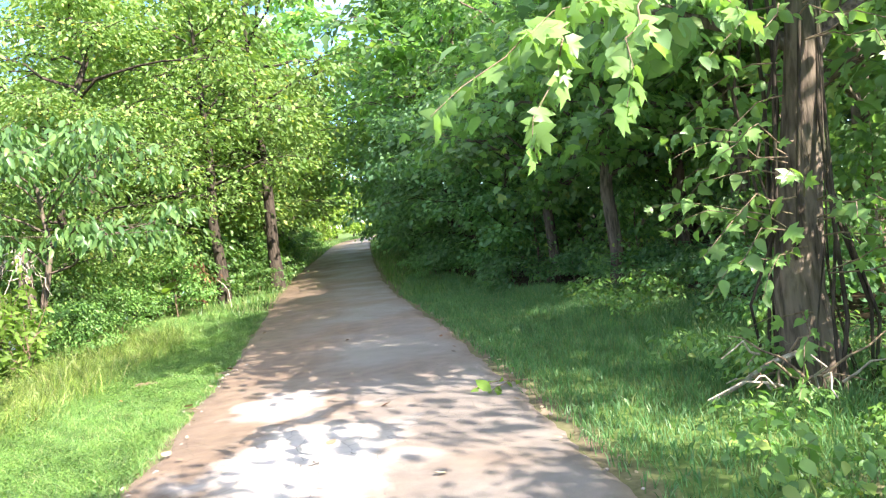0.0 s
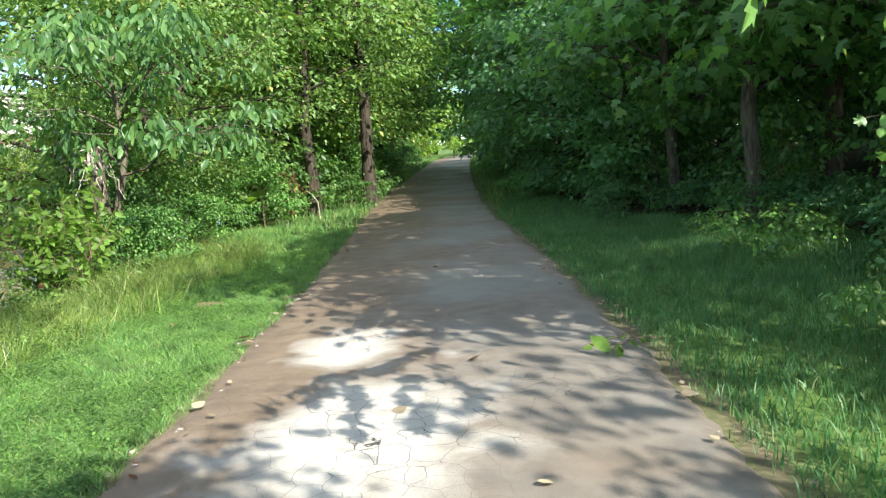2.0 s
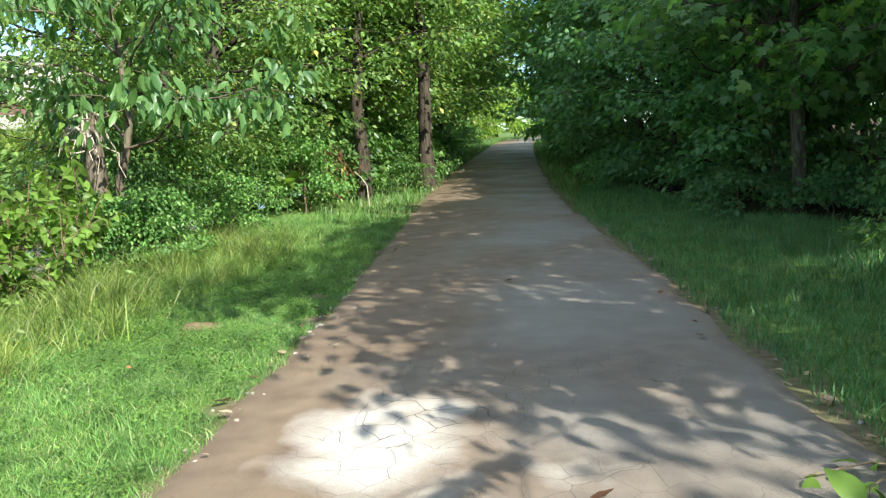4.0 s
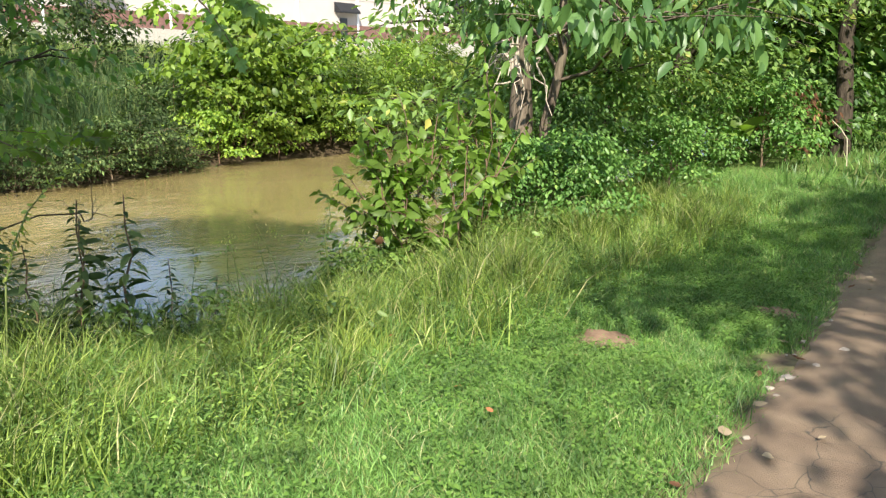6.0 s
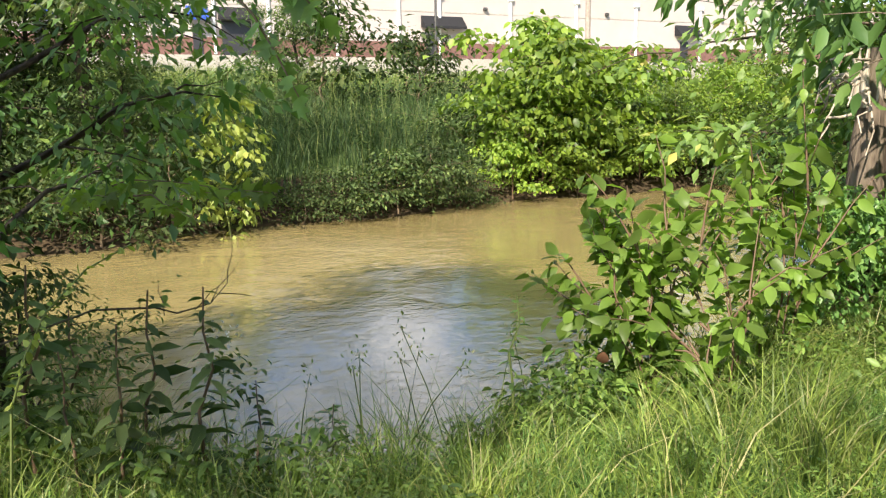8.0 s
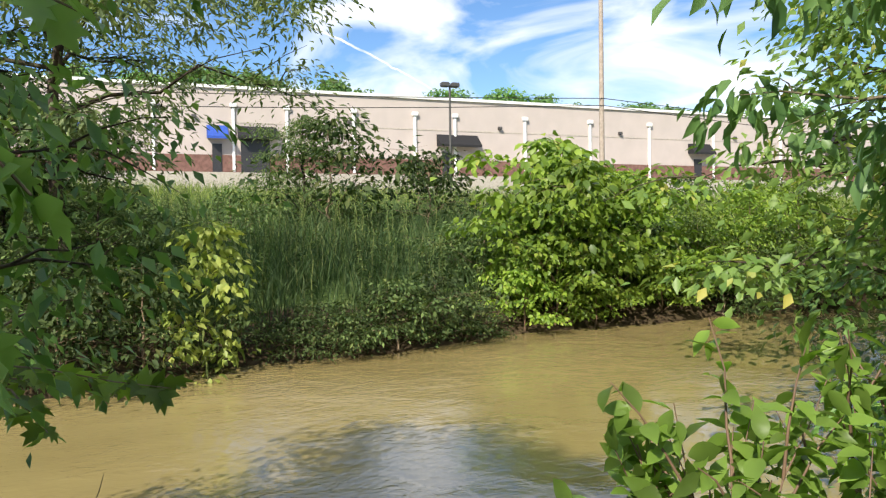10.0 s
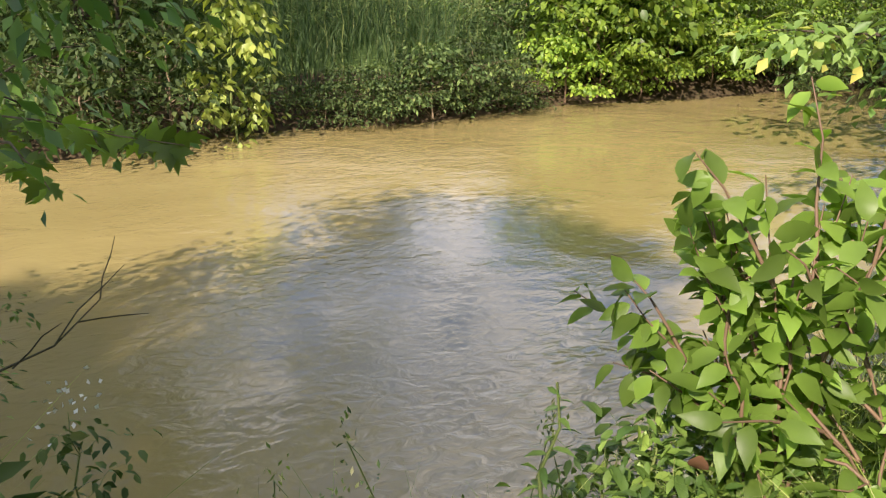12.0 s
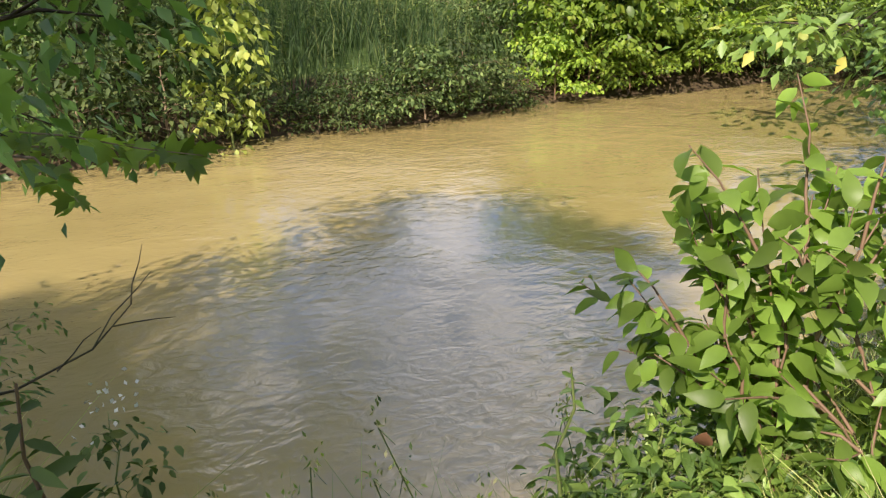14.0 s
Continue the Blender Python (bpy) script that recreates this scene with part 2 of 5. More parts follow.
def asphalt_material():
    m, n, l, b = shader("asphalt", 0.62, 0.35)
    co = n.new("ShaderNodeTexCoord").outputs["Object"]
    fine, mid, wide = noise_node(n, l, 160, 3, co), noise_node(n, l, 5, 6, co), noise_node(n, l, 0.55, 5, co, 0.4)
    c = ramp(n, l, fine, [(0.3, (0.19, 0.17, 0.15)), (0.7, (0.315, 0.283, 0.252))])
    c = mixed(n, l, ramp(n, l, mid, [(0.35, (0.45,) * 3), (0.65, (0.0,) * 3)]), c, (0.17, 0.152, 0.135))
    silt = n.new("ShaderNodeAttribute")
    silt.attribute_name = "silt"
    mask = n.new("ShaderNodeMath")
    mask.operation = "MULTIPLY_ADD"
    l.new(wide, mask.inputs[0])
    mask.inputs[1].default_value = 1.6
    l.new(silt.outputs["Fac"], mask.inputs[2])
    mud = ramp(n, l, mid, [(0.3, (0.15, 0.102, 0.068)), (0.7, (0.232, 0.165, 0.108))])
    c = mixed(n, l, span(n, l, mask.outputs[0], 0.62, 1.2, 0.1, 0.95), c, mud)
    # pale dried silt, with the sun pool's extra brightness painted into the same colour
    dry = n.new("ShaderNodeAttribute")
    dry.attribute_name = "crust_sun_pool"
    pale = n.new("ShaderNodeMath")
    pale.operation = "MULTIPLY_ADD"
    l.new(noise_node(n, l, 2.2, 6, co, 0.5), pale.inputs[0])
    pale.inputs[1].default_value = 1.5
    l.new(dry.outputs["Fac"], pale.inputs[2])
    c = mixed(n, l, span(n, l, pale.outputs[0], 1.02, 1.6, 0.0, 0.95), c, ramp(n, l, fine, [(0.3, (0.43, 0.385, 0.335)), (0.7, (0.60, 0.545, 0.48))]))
    warp = n.new("ShaderNodeMixRGB")
    warp.blend_type, warp.inputs["Fac"].default_value = "ADD", 0.16
    wob = n.new("ShaderNodeTexNoise")
    wob.inputs["Scale"].default_value, wob.inputs["Detail"].default_value = 3.0, 4.0
    l.new(co, wob.inputs["Vector"])
    l.new(co, warp.inputs["Color1"])
    l.new(wob.outputs["Color"], warp.inputs["Color2"])
    vor = n.new("ShaderNodeTexVoronoi")
    vor.feature, vor.inputs["Scale"].default_value = "DISTANCE_TO_EDGE", 5.6
    l.new(warp.outputs["Color"], vor.inputs["Vector"])
    thin = ramp(n, l, vor.outputs["Distance"], [(0.002, (1,) * 3), (0.011, (0,) * 3)])
    where = ramp(n, l, noise_node(n, l, 0.45, 4, co), [(0.44, (0,) * 3), (0.58, (1,) * 3)])
    where = mixed(n, l, 1.0, where, dry.outputs["Fac"], "ADD")
    crack = mixed(n, l, 1.0, thin, where, "MULTIPLY")
    c = mixed(n, l, crack, c, (0.07, 0.06, 0.05))
    l.new(c, b.inputs["Base Color"])
    rough = ramp(n, l, wide, [(0.35, (0.5,) * 3), (0.65, (0.78,) * 3)])
    l.new(rough, b.inputs["Roughness"])
    h = mixed(n, l, 0.5, fine, crack, "SUBTRACT")
    bump(n, l, b, h, 0.5, 0.012)
    return m


def water_material():
    m, n, l, b = shader("creek_water", 0.03, 1.0)
    co, mp = n.new("ShaderNodeTexCoord"), n.new("ShaderNodeMapping")
    mp.inputs["Scale"].default_value = (1.6, 1.0, 1.0)
    l.new(co.outputs["Object"], mp.inputs["Vector"])
    big, small = noise_node(n, l, 1.5, 2, mp.outputs["Vector"], 0.8), noise_node(n, l, 6.5, 3, mp.outputs["Vector"], 1.0)
    calm = ramp(n, l, noise_node(n, l, 0.32, 3), [(0.42, (0.16,) * 3), (0.62, (1,) * 3)])
    c = ramp(n, l, noise_node(n, l, 0.35, 5), [(0.3, (0.265, 0.21, 0.085)), (0.7, (0.34, 0.27, 0.115))])
    l.new(c, b.inputs["Base Color"])
    h = mixed(n, l, 0.4, big, small)
    h = mixed(n, l, 1.0, h, calm, "MULTIPLY")
    bump(n, l, b, h, 0.42, 0.1)
    b.inputs["IOR"].default_value = 1.6
    return m


EARTH, ASPHALT, WATER = ground_material(), asphalt_material(), water_material()
STUCCO = plain("stucco", (0.46, 0.405, 0.375), 0.9, 0.2, 0, 0.05, 0.5)
BRICK = plain("brick_base", (0.17, 0.095, 0.078), 0.9, 0.2, 0, 0.25, 3)
WHITE = plain("white_metal", (0.78, 0.78, 0.77), 0.5, 0.4, 0, 0.04)
BLACK = plain("black_cloth", (0.02, 0.02, 0.022), 0.8)
BLUE = plain("blue_cloth", (0.03, 0.08, 0.36), 0.7)
DOOR_DARK = plain("dark_door", (0.03, 0.03, 0.032), 0.4, 0.5)
CONCRETE = plain("concrete", (0.42, 0.38, 0.33), 0.9)
STEEL = plain("lamp_steel", (0.10, 0.095, 0.09), 0.5, 0.5, 0.4)
POLE_WOOD = plain("pole_wood", (0.36, 0.30, 0.25), 0.9)
CABLE = plain("cable_black", (0.03, 0.03, 0.03), 0.6)
BIN_GREEN = plain("bin_green", (0.02, 0.035, 0.03), 0.5)
ROOFING = plain("roofing", (0.20, 0.13, 0.11), 0.9)


# ---- mesh tools ----
def mesh_of(name, verts, faces, mat, smooth=False):
    """A mesh from an array of points and a list of index arrays, one array a face size."""
    me = bpy.data.meshes.new(name)
    verts = np.asarray(verts, np.float32).reshape(-1, 3)
    faces = [np.asarray(f, np.int32) for f in faces if len(f)]
    loops = np.concatenate([f.ravel() for f in faces])
    sizes = np.concatenate([np.full(len(f), f.shape[1], np.int32) for f in faces])
    starts = np.concatenate([[0], np.cumsum(sizes)[:-1]]).astype(np.int32)
    me.vertices.add(len(verts))
    me.vertices.foreach_set("co", verts.ravel())
    me.loops.add(len(loops))
    me.loops.foreach_set("vertex_index", loops)
    me.polygons.add(len(starts))
    me.polygons.foreach_set("loop_start", starts)
    if smooth:
        me.polygons.foreach_set("use_smooth", np.ones(len(starts), bool))
    me.materials.append(mat)
    me.update(calc_edges=True)
    return me


def thing(name, label, category, x=0.0, y=0.0, z=0.0, group="", kind=""):
    ob = new(name)
    ob.location = (x, y, z)
    return tagged(ob, label, category, group, kind)


def add(name, me, parent, label=""):
    ob = new(name, me)
    ob.parent = parent
    if label:
        ob["label"] = label
    return ob


def part(name, bm, mat, parent, label=""):
    me = bpy.data.meshes.new(name)
    bm.to_mesh(me)
    bm.free()
    me.materials.append(mat)
    return add(name, me, parent, label)


def box(x0, y0, z0, x1, y1, z1, bevel=0.0):
    bm = bmesh.new()
    bmesh.ops.create_cube(bm, size=1)
    bmesh.ops.scale(bm, vec=(abs(x1 - x0), abs(y1 - y0), abs(z1 - z0)), verts=bm.verts)
    bmesh.ops.translate(bm, vec=((x0 + x1) / 2, (y0 + y1) / 2, (z0 + z1) / 2), verts=bm.verts)
    if bevel:
        bmesh.ops.bevel(bm, geom=bm.edges[:], offset=bevel, segments=2, affect="EDGES")
    return bm


def unit(a):
    return a / np.maximum(np.linalg.norm(a, axis=-1, keepdims=True), 1e-6)


def tube_mesh(name, lines, mat, sides=6):
    """Round tapered stems along lines of (points, radii)."""
    vs, fs, off = [], [], 0
    ang = np.linspace(0, 2 * np.pi, sides, endpoint=False)
    for pts, rad in lines:
        pts, rad = np.asarray(pts, float), np.asarray(rad, float)
        k = len(pts)
        d = unit(np.gradient(pts, axis=0))
        ref = np.where(np.abs(d[:, 2:3]) > 0.9, [[1.0, 0, 0]], [[0, 0, 1.0]])
        u = unit(np.cross(d, ref))
        v = np.cross(d, u)
        ring = pts[:, None] + rad[:, None, None] * (np.cos(ang)[None, :, None] * u[:, None] + np.sin(ang)[None, :, None] * v[:, None])
        vs.append(ring.reshape(-1, 3))
        i, j = np.meshgrid(np.arange(k - 1), np.arange(sides), indexing="ij")
        a, b = off + i * sides + j, off + i * sides + (j + 1) % sides
        fs.append(np.stack([a, b, b + sides, a + sides], -1).reshape(-1, 4))
        off += k * sides
    return mesh_of(name, np.concatenate(vs), [np.concatenate(fs)], mat, True)


LEAF_SHAPES = {
    "small": ([(0, 0, 0), (0.45, 0.5, 0.08), (1, 0, -0.06), (0.45, -0.5, 0.08)], [(0, 2, 1), (0, 3, 2)], []),
    "oval": ([(0, 0, 0), (0.22, 0.40, 0.06), (0.6, 0.44, 0.05), (1, 0, -0.16), (0.6, -0.44, 0.05), (0.22, -0.40, 0.06), (0.25, 0, 0), (0.62, 0, -0.03)],
             [(0, 6, 1), (2, 7, 3), (0, 5, 6), (4, 3, 7)], [(1, 6, 7, 2), (6, 5, 4, 7)]),
    "lobed": ([(0.38, 0, -0.03), (0, 0, 0), (0.02, 0.28, 0.03), (0.30, 0.60, 0.0), (0.40, 0.27, 0.04), (0.72, 0.40, -0.03), (0.68, 0.16, 0.02), (1, 0, -0.14),
               (0.68, -0.16, 0.02), (0.72, -0.40, -0.03), (0.40, -0.27, 0.04), (0.30, -0.60, 0.0), (0.02, -0.28, 0.03)],
              [(0, 1 + (i + 1) % 12, 1 + i) for i in range(12)], []),
}


def leaf_mesh(name, pos, axis, normal, length, width, shape, mat):
    tv, tri, quad = LEAF_SHAPES[shape]
    tv = np.array(tv, float)
    pos, axis = np.asarray(pos, float), unit(np.asarray(axis, float))
    side = unit(np.cross(np.asarray(normal, float), axis))
    up = np.cross(axis, side)
    length = np.broadcast_to(np.asarray(length, float), (len(pos),))
    width = np.broadcast_to(np.asarray(width, float), (len(pos),)) * length
    v = pos[:, None] + (tv[None, :, 0:1] * axis[:, None] + tv[None, :, 2:3] * up[:, None]) * length[:, None, None] + tv[None, :, 1:2] * side[:, None] * width[:, None, None]
    base = (np.arange(len(pos)) * len(tv))[:, None, None]
    faces = [(base + np.array(f)[None]).reshape(-1, len(f[0])) for f in (tri, quad) if f]
    return mesh_of(name, v.reshape(-1, 3), faces, mat)


def blade_mesh(name, pos, height, width, lean, mat, rng, segments=2):
    """Grass blades: thin bent strips that end in a point."""
    k = len(pos)
    a = rng.uniform(0, 2 * np.pi, k)
    side = np.stack([np.cos(a), np.sin(a), np.zeros(k)], -1) * (np.asarray(width) / 2).reshape(-1, 1)
    b = rng.uniform(0, 2 * np.pi, k)
    out = np.stack([np.cos(b), np.sin(b), np.zeros(k)], -1) * (np.asarray(height) * rng.uniform(0.1, 1.0, k) * lean).reshape(-1, 1)
    up = np.zeros((k, 3))
    up[:, 2] = height
    if segments == 2:
        mid = pos + up * 0.55 + out * 0.35
        tip = pos + up * rng.uniform(0.8, 1.0, (k, 1)) + out
        v = np.stack([pos - side, pos + side, mid + side * 0.8, mid - side * 0.8, tip], 1)
        i = (np.arange(k) * 5)[:, None]
        return mesh_of(name, v, [i + np.array([[3, 2, 4]]), i + np.array([[0, 1, 2, 3]])], mat)
    v = np.stack([pos - side, pos + side, pos + up + out], 1)
    return mesh_of(name, v, [(np.arange(k) * 3)[:, None] + np.array([[0, 1, 2]])], mat)


# ---- the lie of the land ----
KY = np.array([-60, -30, -5, 5, 11, 16.5, 20, 31, 48, 64, 74, 88, 110, 140, 200])
KX = np.array([8.0, 4.0, 1.1, 0.0, -0.76, -1.65, -2.25, -3.55, -5.25, -6.7, -7.1, -6.2, -2.5, 4.0, 22.0])
TABLE_Y = np.linspace(-60, 200, 521)
TABLE_X = np.convolve(np.pad(np.interp(TABLE_Y, KY, KX), 8, mode="edge"), np.ones(17) / 17, "valid")
HALF = 1.52
WATER_Z = -0.3


def path_x(y):
    return np.interp(y, TABLE_Y, TABLE_X)


def rise(y):
    """How far the path has climbed along its straight."""
    return np.interp(y, [18, 24, 31, 48, 72, 100], [0, 0.06, 0.22, 0.48, 0.95, 1.25])


def near_bank(y):
    """Where the near bank's lip lies."""
    return np.interp(y, [-60, 0, 4, 6.2, 7.2, 7.7, 8.2, 9.0, 10.0, 11, 12, 14, 30, 60, 200], [0.5, -4.9, -5.6, -6.1, -6.1, -5.4, -5.1, -5.0, -5.2, -5.5, -6.0, -6.7, -9.6, -14.5, -20]) + 0.06 * np.sin(np.asarray(y) * 1.7)


def far_water(y):
    return np.interp(y, [-60, 0, 7.4, 8.8, 10.4, 12, 14.2, 17.9, 24.4, 40, 200], [-9.5, -13.2, -13.8, -14.5, -14.9, -15.1, -15.9, -16.4, -17.0, -20, -30]) + 0.15 * np.sin(np.asarray(y) * 1.1)


def wood_edge(y):
    """Where the wood begins on the far side of the path from the creek."""
    return np.interp(y, [-60, -2, 4, 8, 13, 17, 22, 200], [5.0, 3.0, 3.3, 4.0, 3.6, 1.6, 0.2, 0.2]) + np.where(np.asarray(y) > 22, path_x(y) + 2.3, 0.0)


def rough(x, y, s, k):
    return np.sin(x * s + 1.3 * k) * np.cos(y * s * 1.17 + 2.1 * k) * 0.6 + np.sin((x * 0.7 + y) * s * 2.3 + k) * 0.4


def land(x, y):
    x, y = np.asarray(x, float), np.asarray(y, float)
    nb, fw = near_bank(y), far_water(y)
    z = 0.03 * rough(x, y, 1.9, 1) + 0.05 * rough(x, y, 0.35, 2)
    z = z * np.clip((np.abs(x - path_x(y)) - 1.3) / 1.2, 0, 1)
    t = np.clip((nb - x) / 1.0, 0, 1)
    z = z - 0.1 * np.clip((nb + 0.8 - x) / 0.8, 0, 1) - 1.1 * t * t * (3 - 2 * t)
    d = np.maximum(fw - x, -1.2)
    far = np.interp(d, [-1.2, 0, 0.7, 1.6, 6, 16, 30, 58, 64, 98, 112, 160], [-1.2, -0.32, 0.05, 0.35, 0.9, 1.9, 3.0, 5.2, 5.5, 6.0, 12.2, 13.5])
    far = far + 0.15 * rough(x, y, 0.9, 3) * np.clip((d - 0.5) / 3, 0, 1)
    z = np.where(fw - x > -1.2, np.maximum(far, -1.2), z)
    away = np.clip((x - wood_edge(y)) / 12, 0, 1)
    return z + 0.5 * away * (1 + 0.4 * rough(x, y, 0.3, 4)) + rise(y) * np.clip((x - nb - 0.2) / 2.0, 0, 1)


def grid_axis(knots):
    out = []
    for a, b, step in knots:
        out += list(np.arange(a, b, step))
    return np.array(out + [knots[-1][1]])


gx = grid_axis([(-1500, -200, 130), (-200, -60, 10), (-60, -20, 2), (-20, -13, 0.35), (-13, -7, 0.6), (-7, 6, 0.16), (6, 16, 0.8), (16, 60, 4), (60, 200, 14), (200, 1500, 130)])
gy = grid_axis([(-1500, -100, 140), (-100, -20, 8), (-20, -2, 1), (-2, 16, 0.16), (16, 40, 0.5), (40, 120, 4), (120, 220, 10), (220, 1500, 128)])
GX, GY = np.meshgrid(gx, gy)
GZ = land(GX, GY)
nx, ny = len(gx), len(gy)
ii, jj = np.meshgrid(np.arange(ny - 1), np.arange(nx - 1), indexing="ij")
q = (ii * nx + jj)
ground_me = mesh_of("ground", np.stack([GX, GY, GZ], -1), [np.stack([q, q + 1, q + 1 + nx, q + nx], -1).reshape(-1, 4)], EARTH, True)
BARE = [(-3.0, 9.5, 0.15), (-2.5, 10.7, 0.13), (-2.15, 9.8, 0.16), (-2.6, 13.6, 0.2), (-1.9, 7.75, 0.14), (3.1, 3.9, 0.6)]
# litter in the wood; along the waterline dark soil with undercut shade painted in
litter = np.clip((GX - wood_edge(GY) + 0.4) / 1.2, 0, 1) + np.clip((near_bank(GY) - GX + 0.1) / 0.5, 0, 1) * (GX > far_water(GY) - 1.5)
bare = np.zeros_like(GX)
for bx, by, br in BARE:
    bare = np.maximum(bare, np.clip(1.6 - np.hypot((GX - bx) * 0.8, GY - by) / (br * 0.6), 0, 1))
edge_soil = np.clip(1 - np.abs(np.abs(GX - path_x(GY)) - HALF) / 0.22, 0, 1)
bare = np.maximum(bare, edge_soil)
for key, arr in (("litter", litter), ("bare", bare)):
    at = ground_me.attributes.new(key, "FLOAT", "POINT")
    at.data.foreach_set("value", np.clip(arr, 0, 1).astype(np.float32).ravel())
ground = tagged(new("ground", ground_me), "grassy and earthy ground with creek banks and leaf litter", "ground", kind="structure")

# the paved path
py = np.concatenate([np.arange(-20, 30, 0.12), np.arange(30, 80, 0.5), np.arange(80, 160, 2.0)])
pu = np.linspace(-1, 1, 27)
rim = 0.06 * rough(py, py * 0.3, 2.2, 5) + 0.03 * rough(py, py, 9.0, 6)
rim2 = 0.06 * rough(py, py * 0.3, 1.9, 8) + 0.03 * rough(py, py, 8.0, 9)
PX = path_x(py)[:, None] + np.where(pu[None] < 0, HALF + 0.05 + rim[:, None], HALF + rim2[:, None]) * pu[None]
PY = np.repeat(py[:, None], len(pu), 1)
PZ = 0.02 + 0.02 * (1 - pu[None] ** 2) + 0.006 * rough(PX, PY, 1.5, 7)
PZ = np.where(np.abs(pu)[None] > 0.99, -0.03, PZ) + rise(py)[:, None]
m_, k_ = PX.shape
ii, jj = np.meshgrid(np.arange(m_ - 1), np.arange(k_ - 1), indexing="ij")
q = ii * k_ + jj
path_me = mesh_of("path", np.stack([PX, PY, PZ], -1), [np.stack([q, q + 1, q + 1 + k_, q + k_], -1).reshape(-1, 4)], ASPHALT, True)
at = path_me.attributes.new("silt", "FLOAT", "POINT")
silt = np.clip(-(pu[None] - 0.2) * 0.62, 0, 1) + np.clip((np.abs(pu[None]) - 0.86) * 3, 0, 0.5) + np.zeros_like(PX)
at.data.foreach_set("value", silt.astype(np.float32).ravel())
# two spots of pale dried silt, set where the sun pools fall to brighten them
at = path_me.attributes.new("crust_sun_pool", "FLOAT", "POINT")
crust_sun_pool = np.exp(-((PX + 0.4) / 0.75) ** 2 - ((PY - 5.4) / 1.3) ** 2) + np.exp(-((PX + 0.95) / 0.42) ** 2 - ((PY - 7.4) / 0.6) ** 2)
at.data.foreach_set("value", crust_sun_pool.astype(np.float32).ravel())
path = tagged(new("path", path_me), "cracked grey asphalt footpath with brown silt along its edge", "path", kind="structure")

# the creek
wy = np.arange(-60, 201, 2.0)
a, b = far_water(wy) - 1.0, near_bank(wy) - 0.02
wv = np.concatenate([np.stack([a, wy, np.full_like(wy, WATER_Z)], -1), np.stack([b, wy, np.full_like(wy, WATER_Z)], -1)])
i = np.arange(len(wy) - 1)
water = tagged(new("water", mesh_of("water", wv, [np.stack([i, i + len(wy), i + len(wy) + 1, i + 1], -1)], WATER)), "murky olive-brown creek water with small ripples", "water", kind="structure")


# ---- plants ----
def ease(p0, p1, sag, k, rng, wob):
    t = np.linspace(0, 1, k)[:, None]
    p = p0 + (p1 - p0) * t
    p[:, 2] += sag * np.sin(np.pi * t[:, 0])
    p[1:-1] += rng.normal(0, wob, (k - 2, 3))
    return p


def grow(seed, height, trunk_r, low, spread, limbs, subs, leaves, leaf_len, leaf_w, cluster=0.3, rise=0.35, flat=0.35, droop=0.5, skew=(0, 0), bend=0.012):
    """Trunk, limbs and twigs as lines, and the leaves' places, ways and normals."""
    rng = np.random.default_rng(seed)
    top = np.array([skew[0] * height, skew[1] * height, height * 0.93])
    trunk = ease(np.zeros(3), top, 0, 9, rng, bend * height)
    trunk[0] = (0, 0, -0.25)
    lines = [(trunk, np.interp(np.linspace(0, 1, 9), [0, 0.06, 0.5, 1], [trunk_r * 1.35, trunk_r, trunk_r * 0.62, trunk_r * 0.12]))]
    spots, sizes = [], []
    for i in range(limbs):
        u = low / height + (0.97 - low / height) * (i + rng.uniform(0, 0.9)) / limbs
        p0 = np.array([np.interp(u * 8, np.arange(9), trunk[:, c]) for c in range(3)])
        az = i * 2.4 + rng.uniform(-0.5, 0.5)
        w = (u - low / height) / (1 - low / height)
        reach = spread * (0.55 + 0.75 * math.sin(math.pi * min(1, 0.25 + 0.75 * w))) * rng.uniform(0.6, 1.15) * (1 - 0.55 * w ** 3)
        end = p0 + np.array([math.cos(az) * reach, math.sin(az) * reach, reach * rise * rng.uniform(0.1, 1.7)])
        limb = ease(p0, end, reach * 0.1, 6, rng, 0.03 * reach)
        r = trunk_r * (0.42 - 0.25 * w)
        lines.append((limb, np.linspace(r, r * 0.15, 6)))
        spots += [limb[3], limb[4], limb[5]]
        for s in range(subs):
            v = rng.uniform(0.25, 1.0)
            q0 = np.array([np.interp(v * 5, np.arange(6), limb[:, c]) for c in range(3)])
            a2 = az + rng.uniform(-1.5, 1.5)
            l2 = reach * rng.uniform(0.25, 0.55)
            q1 = q0 + np.array([math.cos(a2) * l2, math.sin(a2) * l2, l2 * rng.uniform(-0.45, 0.45)])
            tw = ease(q0, q1, l2 * 0.06, 4, rng, 0.03 * l2)
            lines.append((tw, np.linspace(r * 0.35, r * 0.08, 4)))
            spots += [tw[1], tw[2], tw[3]]
    spots = np.array(spots)
    n = int(leaves)
    weight = rng.uniform(0.15, 1.0, len(spots)) ** 1.5
    chosen = rng.choice(len(spots), n, p=weight / weight.sum())
    pick = spots[chosen]
    off = rng.normal(0, 1, (n, 3)) * cluster
    off[:, 2] *= flat
    off[:, 2] -= np.hypot(off[:, 0], off[:, 1]) * 0.25
    pos = pick + off
    pos[:, 2] = np.maximum(pos[:, 2], 0.04)
    tilt = rng.normal(0, 0.35, (len(spots), 3))[chosen]
    axis = unit(off * [1, 1, 0.3]) + rng.normal(0, 0.4, (n, 3)) + [0, 0, -droop]
    normal = rng.normal(0, 0.28, (n, 3)) + tilt + [0, 0, 1.0]
    return lines, pos, axis, normal, leaf_len * rng.uniform(0.6, 1.2, n), leaf_w


